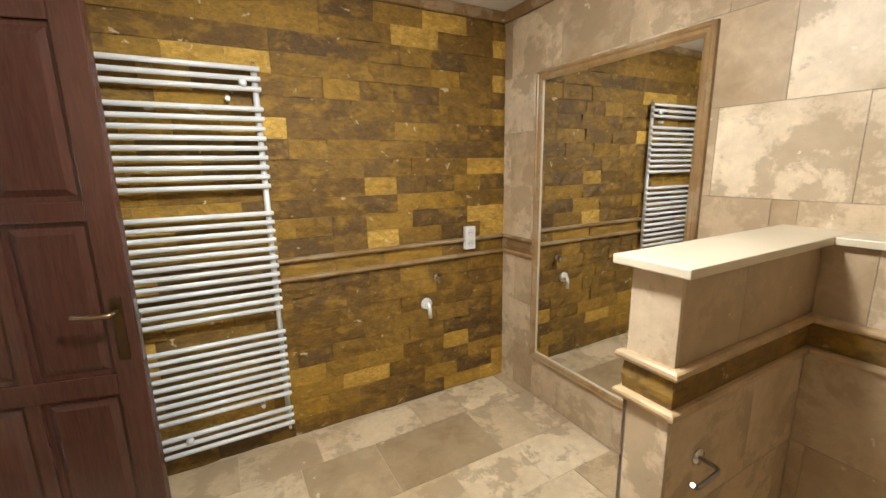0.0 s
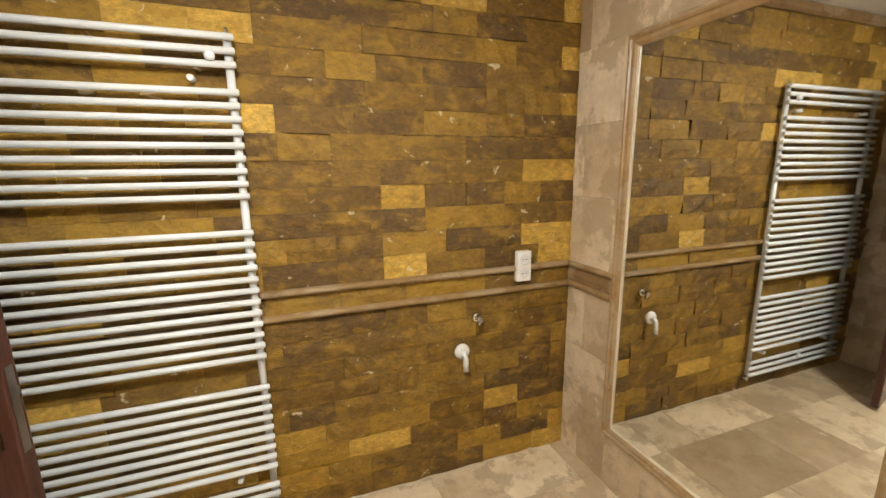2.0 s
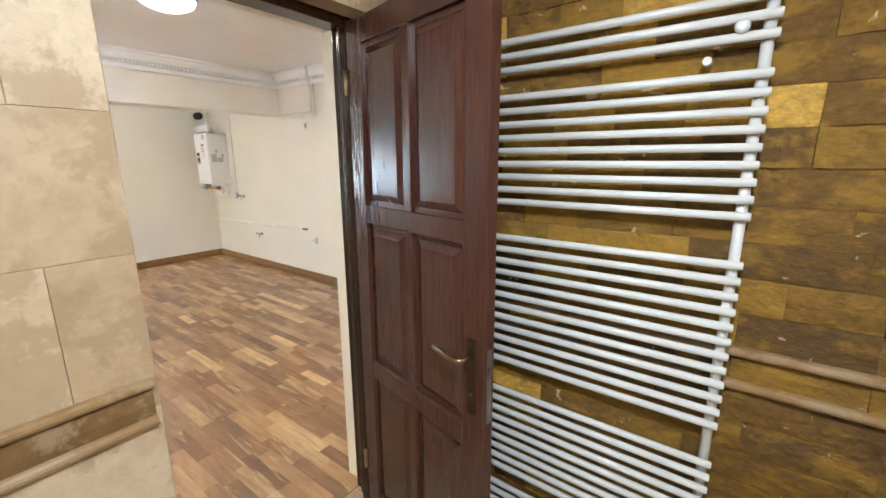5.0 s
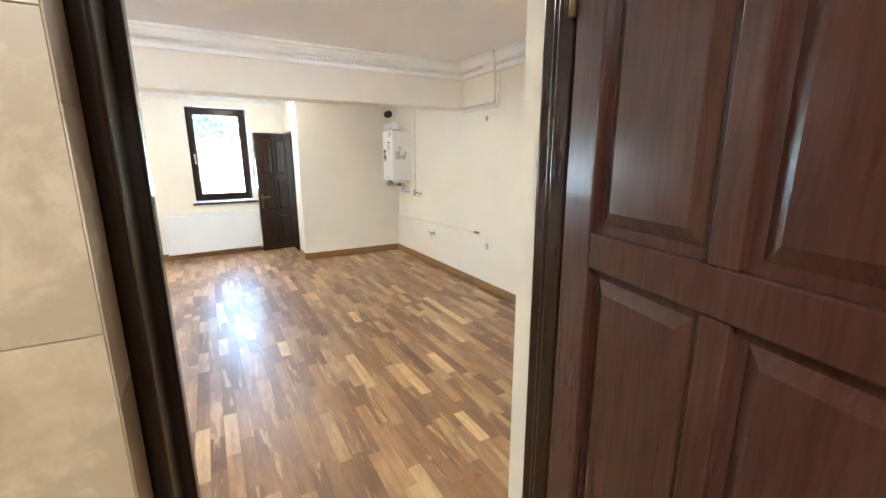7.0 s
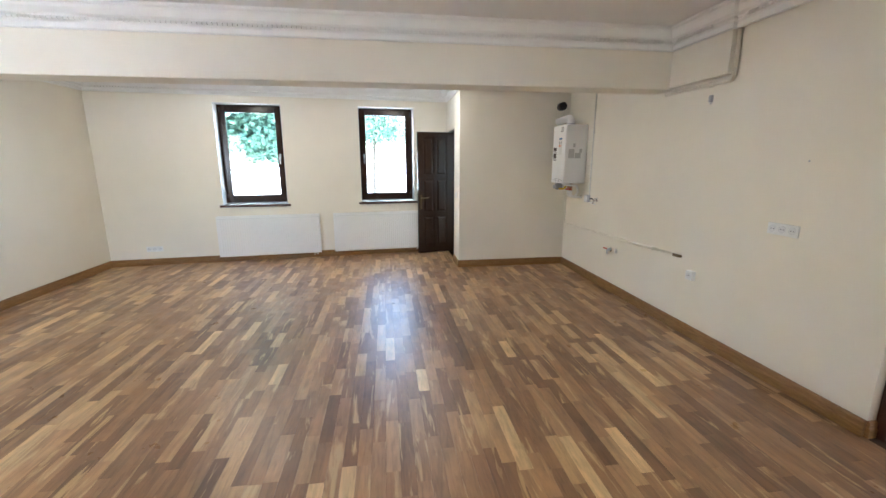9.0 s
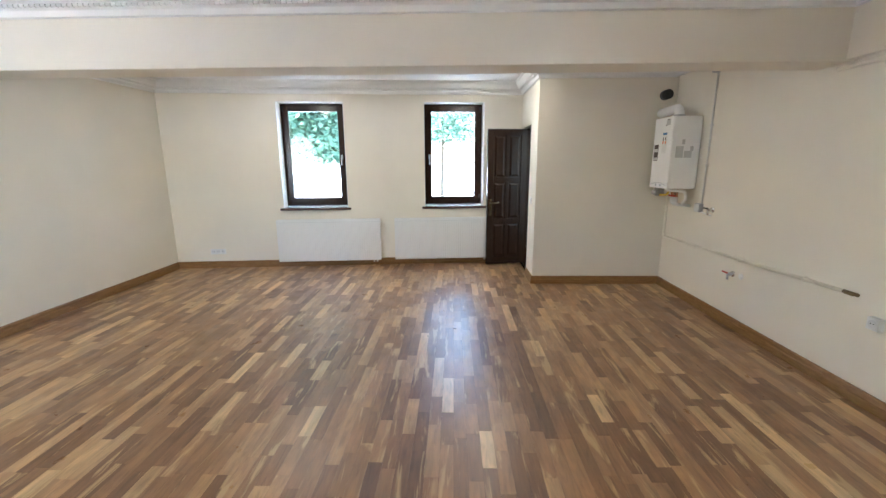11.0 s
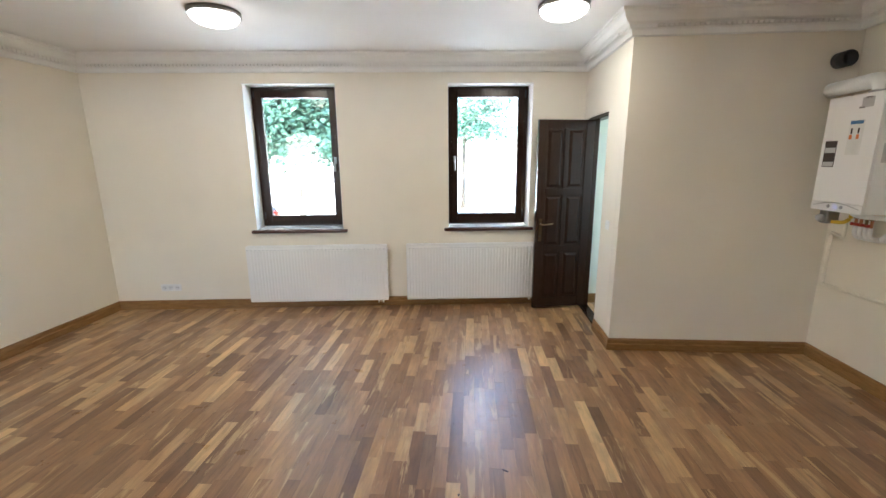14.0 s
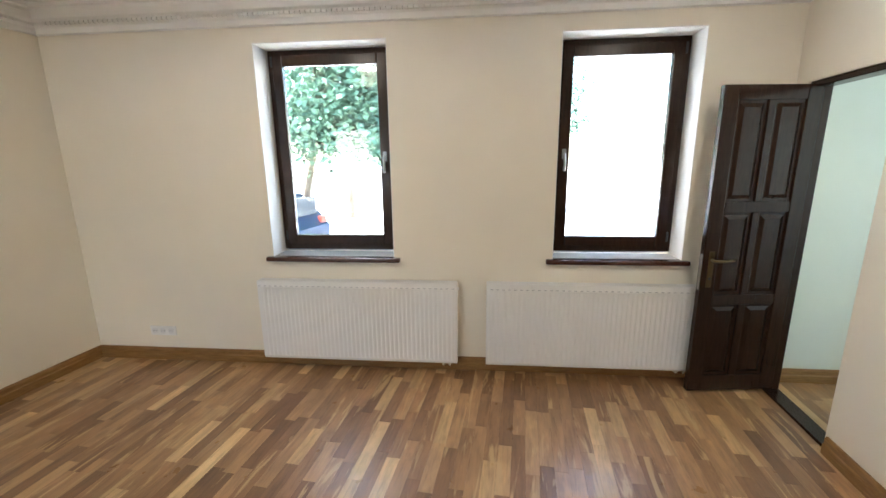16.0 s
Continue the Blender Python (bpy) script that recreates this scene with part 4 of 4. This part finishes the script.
# ---- low wall with stone ledge ----
PX0, PY0, PY1, PZ = 1.79, 1.447, 1.575, 1.305
LX = 2.50
low = solid("wall_low", boxes((PX0 + 0.012, XM, PY0 + 0.012, PY1 - 0.012, 0, PZ), (LX + 0.012, XM, -0.4, PY0, 0, PZ)), GROUT, "low tiled partition with a moulded brown band", "wall")
ledge = solid("ledge", boxes((PX0 - 0.035, XM, PY0 - 0.035, PY1 + 0.035, PZ, PZ + 0.024), (LX - 0.03, XM, -0.4, PY0 - 0.0351, PZ, PZ + 0.024), bevel=0.003), CREAMSTONE, "cream stone ledge on the low bathroom partition", "ledge")


def tile_piece(w, h, material, name, parent, m, t=0.011, edge=0.0008):
    key = (name, round(w, 3), round(h, 3), material.name)
    if key not in PIECES:
        bm = bmesh.new()
        a = [bm.verts.new(p) for p in ((0, -0.002, 0), (w, -0.002, 0), (w, -0.002, h), (0, -0.002, h))]
        b = [bm.verts.new(p) for p in ((0, t - edge, 0), (w, t - edge, 0), (w, t - edge, h), (0, t - edge, h))]
        c = [bm.verts.new(p) for p in ((edge, t, edge), (w - edge, t, edge), (w - edge, t, h - edge), (edge, t, h - edge))]
        for p, q in ((a, b), (b, c)):
            for i in range(4):
                bm.faces.new((p[i], p[(i + 1) % 4], q[(i + 1) % 4], q[i]))
        bm.faces.new(c)
        PIECES[key] = mesh_of(name, bm, material)
    ob = new(name, PIECES[key])
    ob.parent = parent
    ob.matrix_basis = parent.matrix_basis.inverted() @ m
    return ob


PIECES = {}


def tile_area(parent, m, s0, s1, z0, z1, tw, th, material, phase=0.0, holes=(), name="tile", zp=0.0):
    """Tiles over a rectangle of a wall, cut round rectangular holes; m: its pose with y out of the wall."""
    g = 0.001
    z = z0 - zp
    row = 0
    while z < z1 - 1e-4:
        za, zb = max(z, z0), min(z + th, z1)
        s = s0 - ((phase + row * 0.5) % 1.0) * tw
        while s < s1 - 1e-4:
            sa, sb = max(s, s0), min(s + tw, s1)
            cells = [(sa, sb, za, zb)]
            for ha, hb, hc, hd in holes:
                nxt = []
                for a, b, c, d in cells:
                    if b <= ha or a >= hb or d <= hc or c >= hd:
                        nxt.append((a, b, c, d))
                        continue
                    if a < ha: nxt.append((a, ha, c, d))
                    if b > hb: nxt.append((hb, b, c, d))
                    mid0, mid1 = max(a, ha), min(b, hb)
                    if c < hc: nxt.append((mid0, mid1, c, hc))
                    if d > hd: nxt.append((mid0, mid1, hd, d))
                cells = nxt
            for a, b, c, d in cells:
                if b - a > 0.004 and d - c > 0.004:
                    tile_piece(b - a - g, d - c - g, material, name, parent, m @ pose(a, 0, c))
            s += tw
        z += th
        row += 1


for o in bpy.data.objects:
    if o.name.startswith("wall_mirror") and o.type == "MESH":
        WM = o
WD = bpy.data.objects["wall_bath_door"]
BANDZ0, BANDZ1 = 0.945, 1.075
mm = pose(XM + 0.011, 0, 0, 0, 0, 90)
hole_m = (MY0 + 0.004, MY1 - 0.004, MZ0 + 0.004, MZ1 - 0.004)
tile_area(WM, mm, PY1, YB, 0, BANDZ0, 0.43, 0.315, WALLTILE, 0.45, [hole_m])
tile_area(WM, mm, -0.4, YB, BANDZ1, 2.435, 0.43, 0.34, WALLTILE, 0.22, [hole_m, (-0.4, PY1, BANDZ1, PZ + 0.02)])
md = pose(XB - 0.011, 0, 0, 0, 0, -90)
tile_area(WD, md, -DB[0], 0.4, 0, BANDZ0, 0.43, 0.315, WALLTILE, 0.1)
tile_area(WD, md, -DB[0], 0.4, BANDZ1, BCEIL, 0.43, 0.33, WALLTILE, 0.62)
tile_area(WD, md, -YB, -DB[1], 0, BCEIL, 0.43, 0.33, WALLTILE, 0.3)
tile_area(WD, md, -DB[1], -DB[0], DB[2], BCEIL, 0.43, 0.33, WALLTILE, 0.3)
# reveal of the doorway, tiled on its bathroom side
tile_area(WD, pose(0, DB[0] - 0.009, 0), -0.139, XB - 0.001, 0, DB[2], 0.43, 0.33, WALLTILE, 0.5)
tile_area(low, pose(PX0 + 0.011, 0, 0, 0, 0, 90), PY0, PY1, 0, BANDZ0, 0.40, 0.315, WALLTILE, 0.0)
tile_area(low, pose(PX0 + 0.011, 0, 0, 0, 0, 90), PY0, PY1, BANDZ1, PZ, 0.40, 0.30, WALLTILE, 0.0)
tile_area(low, pose(0, PY0 + 0.011, 0, 0, 0, 180), -LX, -PX0, 0, BANDZ0, 0.43, 0.315, WALLTILE, 0.3)
tile_area(low, pose(0, PY0 + 0.011, 0, 0, 0, 180), -LX, -PX0, BANDZ1, PZ, 0.43, 0.30, WALLTILE, 0.0)
tile_area(low, pose(0, PY1 - 0.011, 0), PX0, XM, 0, BANDZ0, 0.43, 0.315, WALLTILE, 0.3)
tile_area(low, pose(0, PY1 - 0.011, 0), PX0, XM, BANDZ1, PZ, 0.43, 0.30, WALLTILE, 0.0)
tile_area(low, pose(LX + 0.011, 0, 0, 0, 0, 90), -0.4, PY0, 0, BANDZ0, 0.43, 0.315, WALLTILE, 0.3)
tile_area(low, pose(LX + 0.011, 0, 0, 0, 0, 90), -0.4, PY0, BANDZ1, PZ, 0.43, 0.30, WALLTILE, 0.0)


def band(pts, name_label, slab=True, stone=None):
    """Two half-round stone mouldings with a band between, along a path whose left is the room."""
    for zc in (BANDZ0 + 0.012, BANDZ1 - 0.012):
        prof = [(-0.01, zc - 0.014)] + [(0.004 + 0.016 * math.cos(a), zc + 0.014 * math.sin(a)) for a in [(-0.5 + i / 6) * math.pi for i in range(7)]] + [(-0.01, zc + 0.014)]
        solid("trim", sweep(prof, pts), stone or TRIMSTONE, name_label, "trim")
    if slab:
        solid("trim", sweep([(-0.008, BANDZ0 + 0.024), (0.002, BANDZ0 + 0.024), (0.006, BANDZ0 + 0.06), (0.001, BANDZ1 - 0.024), (-0.008, BANDZ1 - 0.024)], pts), SLATE if stone else BANDSTONE, "brown stone band between the mouldings", "trim")


band([(XM, YB - 0.006), (XB + 0.02, YB - 0.006)], "half-round brown stone moulding across the slate", False)
band([(XM - 0.001, MY1 + 0.004), (XM - 0.001, YB)], "half-round brown stone moulding on the tiles")
band([(XB + 0.001, DB[0] - 0.012), (XB + 0.001, -0.4)], "half-round brown stone moulding on the tiles")
band([(LX - 0.001, -0.4), (LX - 0.001, PY0 - 0.001), (PX0 - 0.001, PY0 - 0.001), (PX0 - 0.001, PY1 + 0.001), (XM, PY1 + 0.001)], "half-round stone moulding round the low partition", True, PARTTRIM)
solid("trim_top", sweep([(-0.004, 2.437), (0.018, 2.437), (0.03, 2.455), (0.03, BCEIL - 0.004), (-0.004, BCEIL - 0.004)], [(XM, -0.4), (XM, YB), (XB, YB)]), BANDSTONE, "brown stone border under the bathroom ceiling", "trim")

ph = thing("paper_holder", pose(1.885, PY0, 0.787), "chrome toilet paper holder on the low partition", "paper holder")
part("rosette", lathe([(0.024, -0.002), (0.022, 0.008), (0.01, 0.01)], 18, "-Y"), CHROME, ph, "", pose(0.05, 0, 0))
part("arm", tube_bm(bent([(0.05, 0, 0), (0.05, -0.06, 0), (-0.07, -0.065, 0.0), (-0.085, -0.065, 0.02)], 0.02), 0.006), STEEL, ph)

# ---- crumbs left on the parquet ----
for x, y, sx, sy, turn in ((-4.473, 2.242, 0.012, 0.010, 20), (-4.65, 2.485, 0.034, 0.008, 62)):
    crumb = thing("debris", pose(x, y, 0, 0, 0, turn), "small dark wood chip lying on the parquet", "debris", "chips on the floor")
    part("chip", boxes((-sx / 2, sx / 2, -sy / 2, sy / 2, 0.0, 0.006), bevel=0.002), LABELDARK, crumb)

# ---- outside ----
solid("ground", boxes((-400, 300, -400, 400, -0.9, -0.5)), ASPHALT, "pale sunlit paving and ground outside", "ground")
solid("kerb", boxes((-13.2, -13.05, -60, 60, -0.5, -0.38)), KERB, "concrete kerb along the street", "kerb")


def tree(x, y, h, r, seed, low, lean, clumps):
    """A street tree: low is the lowest height of its crown, lean moves the crown along the street."""
    rnd = random.Random(seed)
    t = thing("tree", pose(x, y, -0.5), "broad leafy street tree in full sun", "tree", "street trees")
    bm = bmesh.new()
    tube(bm, [(0, 0, 0), (0.03, 0.02, h * 0.2), (0.0, lean * 0.25, h * 0.42), (0.05, lean * 0.7, h * 0.75)], [0.12, 0.09, 0.075, 0.04], 10)
    tips = []
    for i in range(11):
        a = rnd.uniform(0, 6.28)
        z0 = h * rnd.uniform(0.36, 0.6)
        e = Vector((math.cos(a) * r * 0.75, lean + math.sin(a) * r * 0.75, max(low + 0.4, z0 + rnd.uniform(-0.1, 0.5) * r)))
        tube(bm, [(0, lean * 0.25, z0), (e.x * 0.5, e.y * 0.5, (z0 + e.z) / 2 + 0.15), tuple(e)], [0.05, 0.03, 0.01], 6)
        tips.append(e)
    part("trunk", bm, BARK, t)
    verts, faces = [], []
    centres = tips + [Vector((rnd.uniform(-1, 1) * r * 0.7, lean + rnd.uniform(-1, 1) * r * 0.7, low + 0.3 + (h * 0.92 - low) * rnd.random() ** 2.2)) for _ in range(clumps)]
    for c in centres:
        for _ in range(150):
            p = c + Vector((rnd.gauss(0, 0.45), rnd.gauss(0, 0.45), rnd.gauss(0, 0.26)))
            rot = Euler((rnd.uniform(-0.9, 0.9), rnd.uniform(-0.9, 0.9), rnd.uniform(0, 6.28))).to_matrix()
            s = rnd.uniform(0.06, 0.12)
            k = len(verts)
            verts += [p + rot @ Vector(q) * s for q in ((-0.55, 0, 0), (0, -0.6, 0.12), (0.85, 0, 0), (0, 0.6, 0.12))]
            faces.append((k, k + 1, k + 2, k + 3))
    me = bpy.data.meshes.new("crown")
    me.from_pydata(verts, [], faces)
    me.materials.append(LEAF)
    cr = new("crown", me)
    cr.parent = t
    tagged(cr, "crown of many bright green leaves")
    return t


tree(-13.0, -3.1, 6.6, 2.3, 3, 2.2, 1.6, 150)
tree(-18.5, -4.4, 7.0, 2.8, 5, 2.6, 1.4, 110)
tree(-21.0, 1.9, 8.0, 1.9, 8, 2.9, 0.3, 50)


def car(m):
    c = thing("car", m, "dark blue parked hatchback with red tail lights", "car")
    bm = bmesh.new()
    side = [(-2.05, 0.35), (-2.1, 0.75), (-1.95, 0.95), (-1.55, 1.42), (-0.2, 1.47), (0.75, 1.0), (1.75, 0.85), (2.05, 0.65), (2.05, 0.32)]
    rows = []
    for yy, k in ((-0.86, 0.93), (-0.8, 1.0), (0.8, 1.0), (0.86, 0.93)):
        rows.append([bm.verts.new((x, yy * (0.84 if z > 1.1 else 1.0), 0.3 + (z - 0.3) * k)) for x, z in side])
    for a, b in zip(rows, rows[1:]):
        for i in range(len(side)):
            bm.faces.new((a[i], a[(i + 1) % len(side)], b[(i + 1) % len(side)], b[i]))
    bm.faces.new(rows[0])
    bm.faces.new(rows[-1][::-1])
    part("body", bm, CARPAINT, c)
    part("rear_window", boxes((-1.97, -1.60, -0.58, 0.58, 1.0, 1.36)), CARGLASS, c)
    for y in (-0.66, 0.66):
        part("tail_light", boxes((-2.10, -1.98, y - 0.09, y + 0.09, 0.80, 0.94), bevel=0.02), REDPLASTIC, c, "red tail light")
    for x in (-1.3, 1.3):
        for y in (-0.8, 0.8):
            wh = part("wheel", tube_bm([(x, y - 0.1, 0.31), (x, y + 0.1, 0.31)], 0.31, 24), TYRE, c)
            part("rim", tube_bm([(x, y - 0.11, 0.31), (x, y + 0.11, 0.31)], 0.2, 18), STEEL, wh)
    return c


car(pose(-12.0, -4.55, -0.5, 0, 0, -97))

# ---- slate cladding, floor tiles and parquet ----
SW = bpy.data.objects["wall_slate"]


def slate_mesh(w, h, seed):
    rnd = random.Random(seed)
    bm = bmesh.new()
    nx, nz = 5, 3
    grid = []
    tilt = rnd.uniform(-0.004, 0.004)
    for j in range(nz):
        row = []
        for i in range(nx):
            ex, ez = i in (0, nx - 1), j in (0, nz - 1)
            y = 0.021 + rnd.uniform(-0.005, 0.006) + tilt * (j - 1) - (0.004 if ex or ez else 0)
            row.append(bm.verts.new((w * i / (nx - 1) + (0 if ex else rnd.uniform(-0.01, 0.01)), y, h * j / (nz - 1))))
        grid.append(row)
    for j in range(nz - 1):
        for i in range(nx - 1):
            bm.faces.new((grid[j][i], grid[j][i + 1], grid[j + 1][i + 1], grid[j + 1][i]))
    rim = grid[0] + [grid[j][-1] for j in range(1, nz)] + grid[-1][-2::-1] + [grid[j][0] for j in range(nz - 2, 0, -1)]
    back = [bm.verts.new((v.co.x, -0.003, v.co.z)) for v in rim]
    for i in range(len(rim)):
        bm.faces.new((rim[i], rim[(i + 1) % len(rim)], back[(i + 1) % len(rim)], back[i]))
    return mesh_of("brick", bm, SLATE)


rnd = random.Random(11)
SLATES = {}
zrows = []
z = 0.0
while z < BANDZ0 - 0.01:
    zrows.append((z, BANDZ0 / 9))
    z += BANDZ0 / 9
zrows.append((BANDZ0 + 0.022, BANDZ1 - BANDZ0 - 0.044))
nrow = 13
for i in range(nrow):
    zrows.append((BANDZ1 + i * (2.437 - BANDZ1) / nrow, (2.437 - BANDZ1) / nrow))
ms = pose(0, YB + 0.022, 0, 0, 0, 180)
for z, h in zrows:
    s = -XM - 0.005
    end = -XB
    first = True
    while s < end - 0.02:
        w = rnd.choice((0.20, 0.20, 0.25, 0.30, 0.30, 0.40)) if not first else rnd.choice((0.1, 0.2, 0.3))
        first = False
        w = min(w, end - s)
        if end - s - w < 0.06:
            w = end - s
        v = rnd.randrange(3)
        key = (round(w, 3), round(h, 3), v)
        if key not in SLATES:
            SLATES[key] = slate_mesh(w - 0.001, h - 0.0012, len(SLATES) + 100)
        ob = new("brick", SLATES[key])
        ob.parent = SW
        ob.matrix_basis = SW.matrix_basis.inverted() @ ms @ pose(s, rnd.uniform(-0.003, 0.004), z)
        s += w

# bathroom floor: rectangles of several sizes
rnd = random.Random(4)
y = -0.4
row = 0
while y < YB:
    hgt = (0.405, 0.305, 0.405)[row % 3]
    h2 = min(hgt, YB - y)
    x = XE + 0.11 - (0.2, 0.05, 0.32)[row % 3]
    i = 0
    while x < XM:
        wid = (0.405, 0.61, 0.305, 0.405)[(i + row) % 4]
        xa, xb = max(x, XE + 0.11), min(x + wid, XM)
        if xb - xa > 0.015 and h2 > 0.015:
            tile_piece(xb - xa - 0.003, h2 - 0.003, FLOORTILE, "tile", BFLOOR, pose(0, 0, 0) @ Matrix(((1, 0, 0, xa), (0, 0, 1, y), (0, 1, 0, -0.012), (0, 0, 0, 1))))
        x += wid
        i += 1
    y += hgt
    row += 1

# parquet staves: the stretch along the middle of the walk singly, the rest joined
rnd = random.Random(7)
near, far = [], []
SWD = 0.075
y = YS
r = 0
while y < YN:
    x = -7.62 + rnd.uniform(-0.4, 0)
    while x < XE + 0.107:
        L = rnd.choice((0.30, 0.36, 0.42, 0.48, 0.56))
        xa, xb = max(x, -7.62), min(x + L, XE + 0.107)
        ya, yb = y, min(y + SWD, YN)
        if xb - xa > 0.02 and yb - ya > 0.01:
            ((near if -5.0 < xa and xb < -1.45 and 1.35 < y < 3.62 else far)).append((xa, xb, ya, yb))
        x += L
    y += SWD
STM = {}
far += near[300:]
near = near[:300]
for xa, xb, ya, yb in near:
    key = (round(xb - xa, 3), round(yb - ya, 3))
    if key not in STM:
        STM[key] = mesh_of("stave", boxes((0, xb - xa - 0.0007, 0, yb - ya - 0.0007, -0.003, 0.0)), STAVE)
    ob = new("stave", STM[key])
    ob.parent = FLOOR
    ob.matrix_basis = pose(xa, ya, 0)
verts, faces = [], []
for xa, xb, ya, yb in far:
    k = len(verts)
    xb, yb = xb - 0.0007, yb - 0.0007
    verts += [(xa, ya, 0), (xb, ya, 0), (xb, yb, 0), (xa, yb, 0), (xa, ya, -0.003), (xb, ya, -0.003), (xb, yb, -0.003), (xa, yb, -0.003)]
    faces += [(k, k + 1, k + 2, k + 3), (k, k + 4, k + 5, k + 1), (k + 1, k + 5, k + 6, k + 2), (k + 2, k + 6, k + 7, k + 3), (k + 3, k + 7, k + 4, k)]
me = bpy.data.meshes.new("staves")
me.from_pydata(verts, [], faces)
me.materials.append(STAVES)
fo = new("staves", me)
fo.parent = FLOOR
tagged(fo, "walnut and oak parquet staves", kind="stuff")
